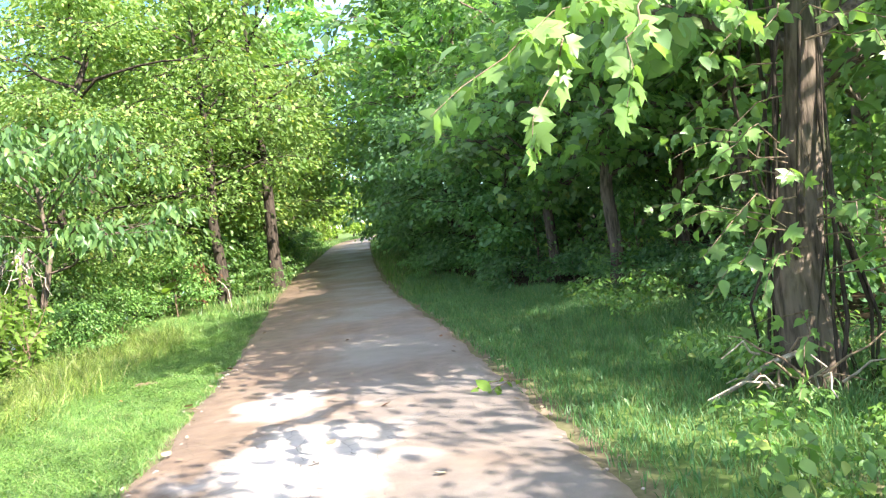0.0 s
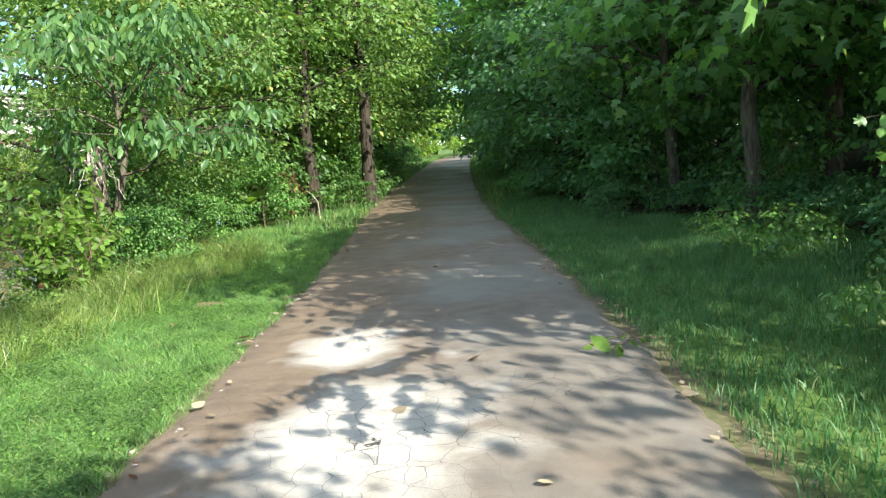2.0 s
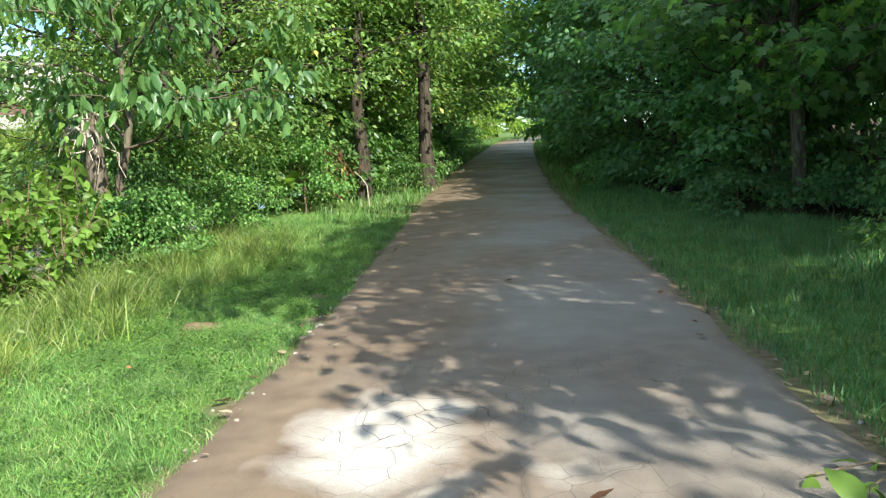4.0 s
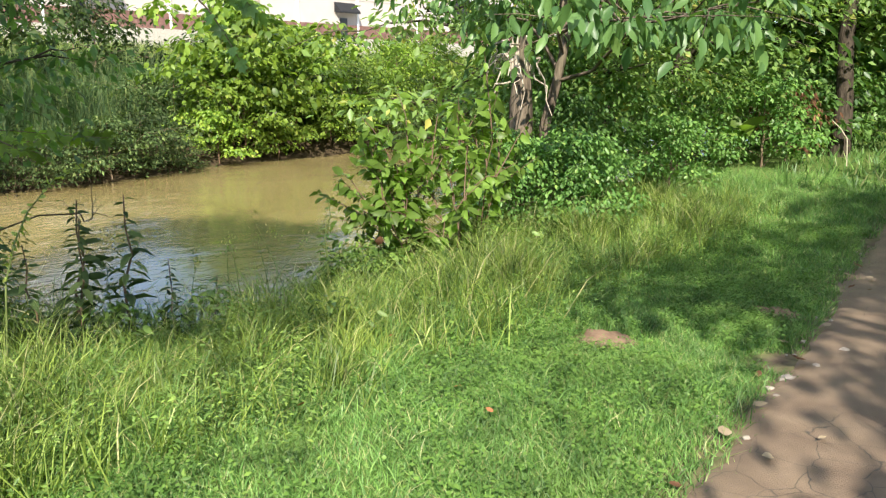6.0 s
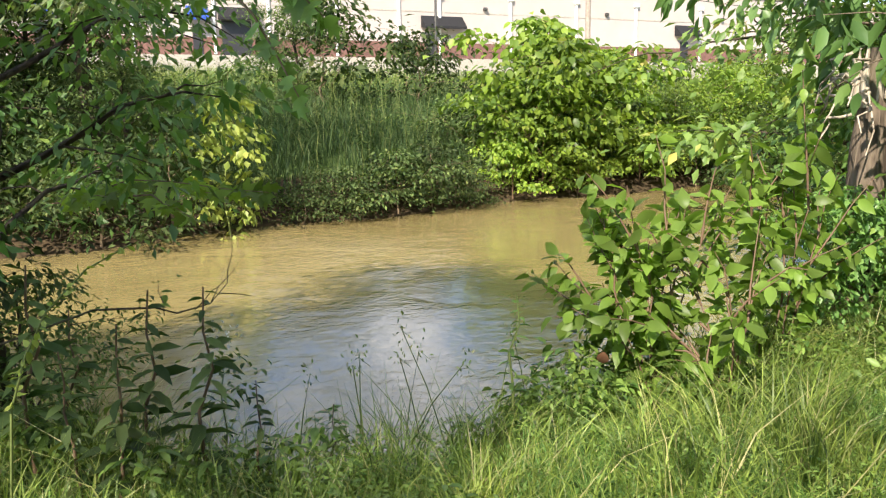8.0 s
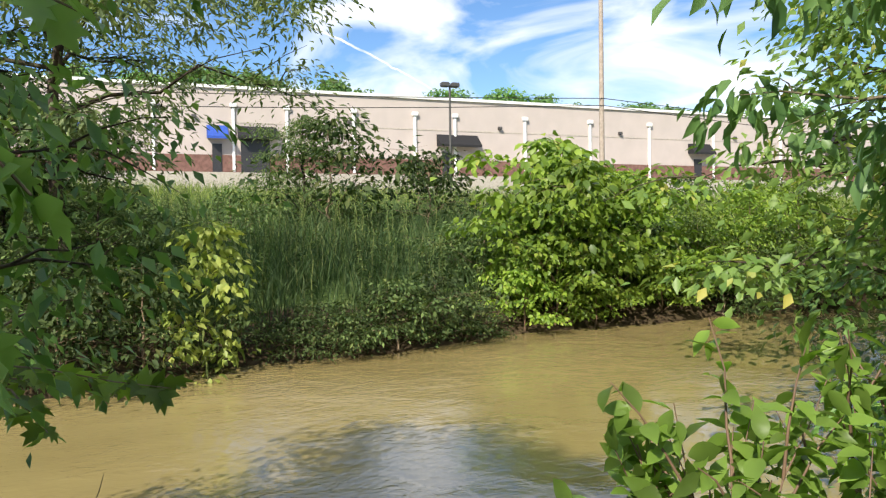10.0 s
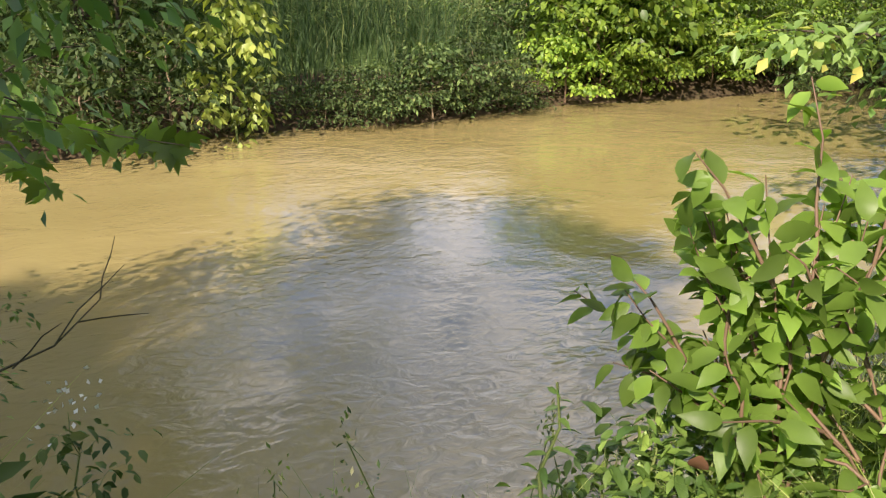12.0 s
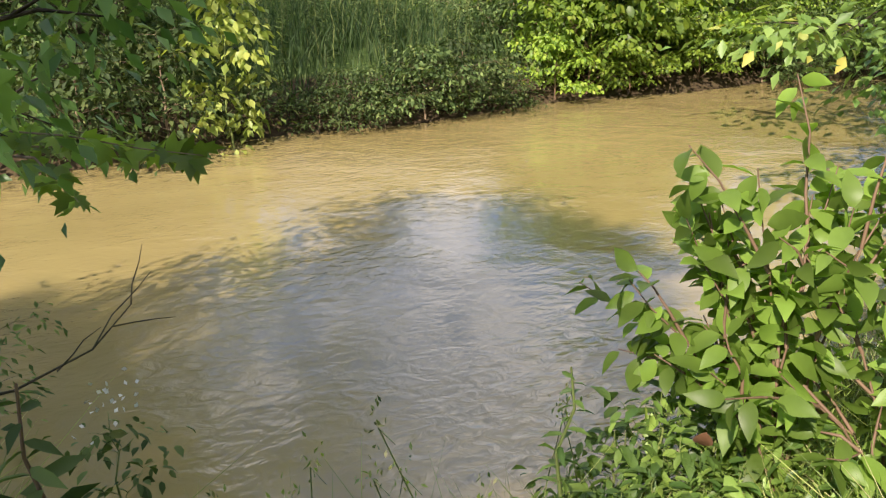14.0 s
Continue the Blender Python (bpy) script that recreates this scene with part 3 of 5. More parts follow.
def make_tree(name, label, category, seed, mat, bark=None, shape="small", group="", **k):
    lines, pos, axis, normal, length, width = grow(seed, **k)
    ob = thing(name, label, category, group=group)
    trunk = add("trunk", tube_mesh("trunk", lines[:1], bark or BARK, 10), ob)
    add("branchwork", tube_mesh("branchwork", lines[1:], bark or BARK, 3), trunk)
    add("crown", leaf_mesh("crown", pos, axis, normal, length, width, shape, mat), ob)
    return ob


def put(ob, first, x, y, turn=0.0, size=1.0, dz=0.0, z=None):
    """Sets the thing down on the land: the made one the first time, then copies of it."""
    z = float(land(x, y)) if z is None else z
    m = pose(x, y, z + dz, 0, 0, turn) @ Matrix.Diagonal((size, size, size * (0.94 + 0.12 * ((x * 7.3 + y * 3.1) % 1)), 1))
    if first:
        ob.matrix_basis = m
        return ob
    old = tuple(ob.scale)
    ob.scale = (1, 1, 1)
    made = copy_thing(ob, m)
    ob.scale = old
    return made


def plant_all(ob, places, dz=0.0, far_ob=None, far=lambda x, y: False):
    """Copies of ob at all places; of far_ob, which has fewer and larger leaves, where far(x, y) holds."""
    used = set()
    for x, y, turn, size in places:
        kind_of = far_ob if far_ob and far(x, y) else ob
        put(kind_of, kind_of.name not in used, x, y, turn, size, dz)
        used.add(kind_of.name)


tree_rng = np.random.default_rng(11)

# the wood beside the path
wood_tree = make_tree("tree", "tall leafy woodland tree with dark green crown beside the path", "tree", 3, LEAF_WOOD, BARK, group="trees of the wood",
                      height=11.5, trunk_r=0.2, low=3.2, spread=2.9, limbs=20, subs=5, leaves=11000, leaf_len=0.21, leaf_w=0.66, cluster=0.42)
far_wood_tree = make_tree("tree", "tall leafy woodland tree with dark green crown beside the path", "tree", 3, LEAF_WOOD, BARK, group="trees of the wood",
                      height=11.5, trunk_r=0.2, low=3.2, spread=2.9, limbs=20, subs=3, leaves=4500, leaf_len=0.36, leaf_w=0.66, cluster=0.42)
plant_all(wood_tree, [(7.0, 14.5, 0, 0.9), (7.6, 9.4, 60, 1.0), (-0.4, 44.5, 10, 1.4), (1.6, 35.0, 210, 1.35), (6.0, 19.5, 70, 0.95), (3.9, 25.0, 200, 1.0), (1.9, 31.5, 130, 1.0), (0.2, 39, 20, 1.0), (-1.6, 48, 90, 1.0),
                      (11.0, 18.0, 250, 1.1), (8.5, 27.0, 300, 1.1), (6.5, 37.0, 15, 1.2), (4.5, 50, 60, 1.2), (-10.8, 57, 30, 1.9), (-13.2, 67, 99, 1.9)], far_ob=far_wood_tree, far=lambda x, y: y > 28 or x > 7.5)
canopy_tree = make_tree("canopy_tree", "broad-leaved tree with drooping mid-green boughs at the wood edge", "tree", 6, LEAF_WOOD, BARK, "lobed", group="wood edge trees",
                        height=7.0, trunk_r=0.14, low=1.9, spread=2.3, limbs=18, subs=6, leaves=3400, leaf_len=0.2, leaf_w=0.95, cluster=0.36, droop=0.7, flat=0.45)
plant_all(canopy_tree, [(3.64, 14.0, 0, 0.95), (5.4, 12.2, 80, 1.15), (5.3, 15.6, 200, 1.1), (2.9, 17.2, 260, 0.9), (8.8, 13.5, 300, 1.1), (5.9, 10.0, 220, 1.1)])
edge_tree = make_tree("understory_tree", "dense young tree with low dark green boughs at the wood edge", "tree", 5, LEAF_SHADE, BARK_DARK, group="understory of the wood",
                      height=5.6, trunk_r=0.085, low=0.5, spread=1.75, limbs=20, subs=5, leaves=8000, leaf_len=0.17, leaf_w=0.62, cluster=0.30)
far_edge_tree = make_tree("understory_tree", "dense young tree with low dark green boughs at the wood edge", "tree", 5, LEAF_SHADE, BARK_DARK, group="understory of the wood",
                      height=5.6, trunk_r=0.085, low=0.5, spread=1.75, limbs=20, subs=3, leaves=3800, leaf_len=0.25, leaf_w=0.62, cluster=0.30)
# the last one stands out of view, added to shade the vine-hung trunk
plant_all(edge_tree, [(2.4, 19.0, 150, 0.9), (1.5, 21.6, 220, 0.95), (0.9, 24.6, 300, 1.0), (0.3, 28.0, 40, 1.0), (-0.2, 32, 99, 1.05), (-0.8, 37, 180, 1.1),
                      (-1.3, 43, 20, 1.15), (-1.7, 50, 250, 1.2), (7.5, 17.5, 310, 1.2), (-1.9, 58, 70, 1.0), (-2.9, 68, 20, 1.2), (-3.4, 77, 111, 1.2), (-2.8, 88, 10, 1.3), (11.0, 15.3, 77, 1.2), (9.7, 20.5, 140, 1.2), (8.0, 23.0, 210, 1.2), (13.8, 17.5, 66, 1.4), (6.0, 27.5, 180, 1.2), (11.5, 24, 10, 1.4), (5.0, 31, 10, 1.2), (7.5, 33.5, 60, 1.3), (9.3, 29.5, 99, 1.3), (6.5, 41, 140, 1.4), (10, 38, 20, 1.5), (12.5, 32, 200, 1.5), (8, 46, 300, 1.5), (4, 45, 80, 1.3), (14.5, 27, 10, 1.5), (3.2, 37, 44, 1.2), (15.5, 20, 70, 1.5), (4.75, 4.8, 20, 0.5)], far_ob=far_edge_tree, far=lambda x, y: y > 30 or x > 7)
low_shrub = make_tree("undergrowth_shrub", "low dark leafy undergrowth in the shade of the wood", "shrub", 8, LEAF_SHADE, TWIG, group="undergrowth of the wood",
                      height=1.0, trunk_r=0.018, low=0.05, spread=0.7, limbs=10, subs=3, leaves=1150, leaf_len=0.115, leaf_w=0.62, cluster=0.15)
places = []
for n in range(40):
    y = 6.9 + n * 0.55 + tree_rng.uniform(-0.3, 0.3)
    places.append((float(wood_edge(y)) + tree_rng.uniform(0.2, 1.2) + (n % 3) * 0.6, y, tree_rng.uniform(0, 360), tree_rng.uniform(0.45, 0.95)))
plant_all(low_shrub, places, -0.05)

thicket = make_tree("thicket_shrub", "mid-green leafy thicket hanging over the verge at the wood edge", "shrub", 10, LEAF_WOOD, TWIG, "oval", group="thickets of the wood edge",
                    height=3.1, trunk_r=0.035, low=0.25, spread=0.95, limbs=18, subs=4, leaves=1150, leaf_len=0.16, leaf_w=0.72, cluster=0.24, droop=0.8)
places = []
for n in range(15):
    y = 8.6 + n * 1.0 + tree_rng.uniform(-0.3, 0.3)
    places.append((float(wood_edge(y)) + 1.3 + (n % 3) * 0.8, y, tree_rng.uniform(0, 360), tree_rng.uniform(0.5, 1.0)))
plant_all(thicket, places)

# unseen tall trees, added behind and beside the start of the walk to shade path and creek
tall_tree = make_tree("tall_tree", "unseen tall tree with a high crown, added to shade path and creek", "tree", 13, LEAF_WOOD, BARK, group="tall trees",
                      height=17.0, trunk_r=0.2, low=14.0, spread=0.7, limbs=18, subs=6, leaves=7000, leaf_len=0.25, leaf_w=0.7, cluster=0.42)
plant_all(tall_tree, [(5.4, -3.4, 0, 0.95), (5.4, -6.4, 80, 0.93)])
shade_tree = make_tree("shade_tree", "unseen slender tree added so that its high leafy crown shades the path", "tree", 15, LEAF_WOOD, BARK, "oval", group="tall trees",
                       height=8.0, trunk_r=0.13, low=5.0, spread=1.8, limbs=15, subs=5, leaves=2700, leaf_len=0.19, leaf_w=0.72, cluster=0.34, droop=0.8)
plant_all(shade_tree, [(6.75, 3.1, 0, 1.0), (5.4, 0.0, 100, 0.64), (2.3, 0.2, 200, 0.68), (7.4, 6.0, 40, 1.4)])

# trees on the creek side of the path
sunny_tree = make_tree("creekside_tree", "sunlit tree with layered yellow-green leaves beside the creek", "tree", 21, LEAF_BRIGHT, BARK_DARK, group="creekside trees",
                       height=9.0, trunk_r=0.19, low=2.0, spread=2.9, limbs=26, subs=5, leaves=16000, leaf_len=0.155, leaf_w=0.52, cluster=0.5, flat=0.24, rise=0.12)
far_sunny_tree = make_tree("creekside_tree", "sunlit tree with layered yellow-green leaves beside the creek", "tree", 21, LEAF_BRIGHT, BARK_DARK, group="creekside trees",
                       height=9.0, trunk_r=0.19, low=2.0, spread=2.9, limbs=26, subs=3, leaves=5000, leaf_len=0.27, leaf_w=0.52, cluster=0.5, flat=0.24, rise=0.12)
plant_all(sunny_tree, [(-7.2, 18.5, 0, 0.95), (-9.0, 23.5, 120, 1.05), (-6.8, 27.0, 200, 1.1), (-6.9, 34.0, 70, 1.1), (-10.4, 31, 10, 1.2), (-9.3, 42, 300, 1.2), (-10.0, 52, 99, 1.2), (-11.8, 62, 45, 1.3),
                       (-12.6, 74, 10, 1.3), (-10.6, 19, 77, 0.9), (-13.0, 92, 5, 1.2), (-9.0, 125, 60, 1.5), (-14.5, 112, 200, 1.7), (-4.0, 118, 200, 1.6), (-12.4, 27, 99, 1.1), (-6.5, 15.4, 140, 0.62), (-9.6, 26.5, 77, 1.5), (-10.0, 37, 200, 1.55), (-9.0, 47, 20, 1.6)], far_ob=far_sunny_tree, far=lambda x, y: y > 36 or x < -10.2)
dark_tree = make_tree("dark_trunk_tree", "slim tree with a dark straight trunk beside the path", "tree", 25, LEAF_BRIGHT, BARK_DARK, "oval", group="path side trees",
                      height=9.5, trunk_r=0.155, low=3.4, spread=2.0, limbs=17, subs=5, leaves=4200, leaf_len=0.17, leaf_w=0.6, cluster=0.4, droop=0.6, bend=0.003)
plant_all(dark_tree, [(-5.5, 22.0, 0, 1.05), (-4.62, 24.9, 130, 1.25)])
bank_shrub = make_tree("creekside_shrub", "mid-green leafy shrub on the creek bank", "shrub", 31, LEAF_BANK, TWIG, group="creekside shrubs",
                       height=2.2, trunk_r=0.03, low=0.1, spread=1.0, limbs=18, subs=4, leaves=3800, leaf_len=0.11, leaf_w=0.58, cluster=0.2, droop=0.7)
far_bank_shrub = make_tree("creekside_shrub", "mid-green leafy shrub on the creek bank", "shrub", 31, LEAF_BANK, TWIG, group="creekside shrubs",
                       height=2.4, trunk_r=0.03, low=0.1, spread=1.1, limbs=18, subs=3, leaves=1500, leaf_len=0.19, leaf_w=0.58, cluster=0.2, droop=0.7)
places = []
for n in range(36):
    y = 12.4 + n * 1.1 + (n > 24) * (n - 24) * 1.6
    x = float(path_x(y)) - np.interp(y, [12, 15, 20, 45], [4.6, 4.2, 3.6, 3.0]) - (n % 3) * 0.9 + tree_rng.uniform(-0.2, 0.2)
    x = max(x, -1.8 - 0.81 * (y - 8.3))
    places.append((x, y, tree_rng.uniform(0, 360), tree_rng.uniform(0.5, 0.85) * (1 + 0.3 * (n % 3)) * (0.75 if y < 15 else 1.0)))
places += [(-4.9, 23.7, 40, 0.45), (-5.0, 26.0, 100, 0.6), (-5.5, 11.95, 30, 0.5), (-5.15, 12.3, 200, 0.48)]
plant_all(bank_shrub, places, -0.05, far_ob=far_bank_shrub, far=lambda x, y: y > 22)
light_shrub = make_tree("sunlit_shrub", "pale yellow-green sunlit shrub", "shrub", 33, LEAF_KNOT, TWIG, group="sunlit shrubs",
                        height=3.0, trunk_r=0.03, low=0.1, spread=1.3, limbs=18, subs=4, leaves=4200, leaf_len=0.13, leaf_w=0.55, cluster=0.26, droop=0.6)
far_light_shrub = make_tree("sunlit_shrub", "pale yellow-green sunlit shrub", "shrub", 33, LEAF_KNOT, TWIG, group="sunlit shrubs",
                        height=3.0, trunk_r=0.03, low=0.1, spread=1.3, limbs=18, subs=3, leaves=1300, leaf_len=0.24, leaf_w=0.55, cluster=0.26, droop=0.6)
plant_all(light_shrub, [(-11.4, 72, 0, 1.3), (-12.0, 80, 60, 1.8), (-12.8, 88, 120, 2.0), (-13.2, 98, 220, 2.4), (-7.0, 106, 20, 1.6), (-11.5, 108, 70, 2.4), (-9.0, 112, 99, 2.6), (-5.0, 104, 10, 2.2),
                        (-17.6, 20.6, 40, 0.75), (-17.9, 22.4, 100, 0.85), (-18.4, 24.6, 300, 0.9), (-18.2, 27.5, 10, 1.0), (-19.0, 31, 200, 1.1), (-20, 35, 0, 1.2), (-21, 21, 0, 0.8), (-20.6, 25, 50, 0.9)], far_ob=far_light_shrub, far=lambda x, y: y > 60)

# far bank
knot = make_tree("knotweed_clump", "sunlit yellow-green broad-leaved clump overhanging the creek", "shrub", 41, LEAF_KNOT, STEM_RED, "oval", group="far bank clumps",
                 height=2.6, trunk_r=0.03, low=0.25, spread=1.1, limbs=16, subs=4, leaves=1700, leaf_len=0.165, leaf_w=0.68, cluster=0.2, droop=0.6, rise=0.45, flat=0.25)
plant_all(knot, [(-16.3, 15.4, 0, 0.55), (-16.5, 16.2, 70, 0.8), (-17.1, 16.3, 140, 0.95), (-17.3, 17.1, 200, 1.25), (-17.9, 18.3, 260, 1.2), (-16.8, 17.9, 300, 0.66), (-16.7, 18.9, 30, 0.55), (-17.0, 19.9, 99, 0.6), (-18.6, 17.6, 10, 1.4), (-16.35, 17.0, 120, 0.5), (-17.4, 21.0, 40, 0.6)], -0.15)
far_shrub = make_tree("far_bank_shrub", "dark green weedy shrub on the far creek bank", "shrub", 43, LEAF_WEED, TWIG, group="far bank shrubs",
                      height=1.9, trunk_r=0.025, low=0.03, spread=1.1, limbs=15, subs=3, leaves=1500, leaf_len=0.135, leaf_w=0.52, cluster=0.22)
places = []
for n in range(66):
    row, k = (0, n) if n < 40 else (1, n - 40)
    y = -1.0 + k * (0.8, 1.15)[row] + tree_rng.uniform(-0.3, 0.3)
    d = (0.12, 1.6)[row] + tree_rng.uniform(-0.1, 0.35)
    if 14.4 < y < 20 and row == 0:
        d += 2.4
    if row == 1 and 8.6 < y < 14.6:
        continue
    size = tree_rng.uniform(0.3, 0.9) if row == 0 else tree_rng.uniform(0.5, 0.85)
    if y < 8.6:
        size *= 1.15
    places.append((float(far_water(y)) - d, y, tree_rng.uniform(0, 360), size))
places += [(-15.25, 11.5, 10, 0.5), (-15.4, 12.3, 90, 0.55), (-15.7, 13.1, 180, 0.55), (-15.0, 10.7, 40, 0.45), (-15.9, 13.9, 10, 0.5), (-27, 14.4, 0, 2.1), (-27, 17.7, 50, 1.6), (-30, 24, 90, 1.3), (-24, 11.0, 10, 0.9), (-29, 30, 200, 1.4), (-33, 38, 10, 1.5), (-34, 20, 66, 1.3)]
plant_all(far_shrub, places, -0.1)
far_tree = make_tree("far_bank_tree", "dark green small-leaved tree on the far creek bank", "tree", 45, LEAF_WEED, BARK_DARK, group="far bank trees",
                     height=5.0, trunk_r=0.09, low=0.4, spread=1.7, limbs=20, subs=4, leaves=10500, leaf_len=0.115, leaf_w=0.42, cluster=0.3, droop=0.6)
plant_all(far_tree, [(-15.4, 5.6, 0, 0.85), (-16.6, 3.2, 80, 1.1), (-18.0, 7.3, 200, 0.7), (-16.0, 0.0, 130, 1.2), (-17.5, -4.0, 40, 1.3), (-27.5, 13.7, 30, 0.8), (-17.0, -9.0, 40, 1.3), (-15.3, 8.0, 10, 0.5), (-16.0, 4.9, 60, 1.3), (-17.4, 6.6, 250, 0.8)])
willow = make_tree("silver_leaved_tree", "airy tree with fine silvery green leaves over the far bank", "tree", 49, LEAF_SILVER, BARK_DARK,
                   height=7.5, trunk_r=0.12, low=2.4, spread=3.0, limbs=22, subs=6, leaves=15000, leaf_len=0.17, leaf_w=0.32, cluster=0.34, droop=0.5, flat=0.3, rise=0.15, bend=0.006)
put(willow, True, -15.6, 7.5, 35, 1.0)
yellow_vine = make_tree("yellow_vine", "pale yellow-green sunlit vine hanging down the far bank", "plant", 47, LEAF_YELLOW, STEM_GREEN, group="",
                        height=1.8, trunk_r=0.012, low=0.1, spread=0.34, limbs=18, subs=3, leaves=620, leaf_len=0.12, leaf_w=0.6, cluster=0.1, droop=0.9)
put(yellow_vine, True, -14.35, 9.35, 0, 1.4, 0.25)


# ---- grass and herbs ----
def scatter(n, x0, x1, y0, y1, rng):
    return rng.uniform(x0, x1, n), rng.uniform(y0, y1, n)


def keep_off_bare(x, y, rng):
    ok = np.ones(len(x), bool)
    for bx, by, br in BARE:
        ok &= np.hypot((x - bx) / 1.25, y - by) > br * rng.uniform(0.8, 1.15, len(x))
    return ok


SOIL = plain("bare_soil", (0.25, 0.165, 0.11), 0.95, 0.1, 0, 0.3, 14, 0.6)
soil_rng = np.random.default_rng(4)
for bx, by, br in BARE[:2]:
    rings, spokes = 5, 26
    a = np.linspace(0, 2 * np.pi, spokes, endpoint=False)
    out = br * (1 + 0.22 * np.sin(a * 2 + bx * 9) + soil_rng.normal(0, 0.17, spokes))
    vs = [[bx, by, float(land(bx, by)) + 0.016]]
    for r in range(1, rings + 1):
        px, py_ = bx + np.cos(a) * out * r / rings * 1.25, by + np.sin(a) * out * r / rings
        pz = land(px, py_) + np.where(r == rings, -0.006, 0.014) + soil_rng.normal(0, 0.002, spokes)
        vs += np.stack([px, py_, pz], -1).tolist()
    j = np.arange(spokes)
    quads = np.concatenate([np.stack([1 + r * spokes + j, 1 + (r + 1) * spokes + j, 1 + (r + 1) * spokes + (j + 1) % spokes, 1 + r * spokes + (j + 1) % spokes], -1) for r in range(rings - 1)])
    tris = np.stack([np.zeros(spokes, int), 1 + j, 1 + (j + 1) % spokes], -1)
    tagged(new("ground_bare_patch", mesh_of("ground_bare_patch", vs, [tris, quads], SOIL, True)), "bare reddish-brown soil patch in the grass", "soil", kind="structure")


def stuff(name, me, label, category="grass"):
    return tagged(new(name, me), label, category, kind="stuff")


g_rng = np.random.default_rng(5)
x, y = scatter(330000, -6.4, 0.6, -1.5, 18, g_rng)
edge = path_x(y) - HALF + 0.05 * rough(y, y, 5.0, 3) + g_rng.normal(0, 0.035, len(x))
ok = (x < edge) & (x > near_bank(y) + 0.1) & keep_off_bare(x, y, g_rng) & (rough(x, y, 2.6, 12) + g_rng.uniform(-0.2, 1.8, len(x)) > 0.0)
x, y = x[ok], y[ok]
wild = np.clip((path_x(y) - HALF - x - np.interp(y, [0, 5, 8, 14], [2.2, 1.7, 1.3, 0.9])) / 0.9, 0, 1)
h = (0.075 + 0.03 * rough(x, y, 3.1, 4)) * g_rng.uniform(0.4, 1.3, len(x)) + wild * g_rng.uniform(0.0, 0.14, len(x))
pos = np.stack([x, y, land(x, y)], -1)
stuff("verge_grass", blade_mesh("verge_grass", pos, h * 0.92, g_rng.uniform(0.003, 0.0065, len(x)), 1.7, GRASS_SHORT, g_rng), "short green grass verge between path and creek")
x, y = scatter(110000, -6.6, -2.2, -1.0, 15, g_rng)
wild = np.clip((path_x(y) - HALF - x - np.interp(y, [0, 5, 8, 14], [2.0, 1.6, 1.25, 0.9])) / 0.9, 0, 1)
ok = (g_rng.uniform(0, 1, len(x)) < wild * 0.9) & (x > near_bank(y) - 0.15) & (rough(x, y, 3.3, 2) + g_rng.uniform(-0.7, 1.2, len(x)) > 0)
x, y = x[ok], y[ok]
pos = np.stack([x, y, land(x, y)], -1)
tx, ty = scatter(900, -6.3, -2.6, 1.5, 14, g_rng)
thick = np.repeat(np.stack([tx, ty], -1), 40, 0) + g_rng.normal(0, 0.035, (900 * 40, 2))
wild = np.clip((path_x(thick[:, 1]) - HALF - thick[:, 0] - np.interp(thick[:, 1], [0, 5, 8, 14], [2.0, 1.6, 1.25, 0.9])) / 0.9, 0, 1)
thick = thick[(wild > 0.35) & (thick[:, 0] > near_bank(thick[:, 1]) - 0.1)]
x, y = np.concatenate([x, thick[:, 0]]), np.concatenate([y, thick[:, 1]])
pos = np.stack([x, y, land(x, y)], -1)
h = (0.12 + 0.37 * g_rng.uniform(0, 1, len(x)) ** 1.5) * (0.85 + 0.45 * rough(x, y, 1.7, 6))
stuff("tall_grass", blade_mesh("tall_grass", pos, h, g_rng.uniform(0.0035, 0.008, len(x)), 1.3, GRASS_TALL, g_rng), "tall sunlit grass on the lip of the creek bank")
x, y = scatter(170000, -0.5, 4.6, -1.0, 24, g_rng)
edge = path_x(y) + HALF + 0.05 * rough(y, y, 4.4, 7) + g_rng.normal(0, 0.04, len(x))
ok = (x > edge) & (x < wood_edge(y) + 0.5) & (rough(x, y, 2.2, 8) + g_rng.uniform(-0.3, 1.5, len(x)) > 0)
x, y = x[ok], y[ok]
far_in = np.clip((x - path_x(y) - HALF - 0.9) / 1.0, 0, 1)
pos = np.stack([x, y, land(x, y)], -1)
h = g_rng.uniform(0.04, 0.11, len(x)) + far_in * g_rng.uniform(0, 0.13, len(x))
stuff("shady_grass", blade_mesh("shady_grass", pos, h, g_rng.uniform(0.005, 0.011, len(x)), 0.9, GRASS_DARK, g_rng), "green grass verge in the dappled shade of the wood")
x, y = scatter(60000, -14, 2, 17, 90, g_rng)
ok = (np.abs(x - path_x(y)) > HALF + g_rng.uniform(-0.05, 0.12, len(x))) & (np.abs(x - path_x(y)) < HALF + 1.9)
x, y = x[ok], y[ok]
pos = np.stack([x, y, land(x, y)], -1)
stuff("distant_grass", blade_mesh("distant_grass", pos, g_rng.uniform(0.1, 0.24, len(x)), g_rng.uniform(0.02, 0.04, len(x)), 0.9, GRASS_SHORT, g_rng, 1), "grass verge along the far stretch of path")
x, y = scatter(340000, -5.3, -0.6, 4.6, 11.5, g_rng)
ok = (x < path_x(y) - HALF + g_rng.normal(-0.02, 0.05, len(x))) & (x > near_bank(y) + 0.2) & keep_off_bare(x, y, g_rng)
x, y = x[ok], y[ok]
pos = np.stack([x, y, land(x, y) - 0.004], -1)
h = (0.045 + 0.02 * rough(x, y, 4.1, 9)) * g_rng.uniform(0.5, 1.4, len(x))
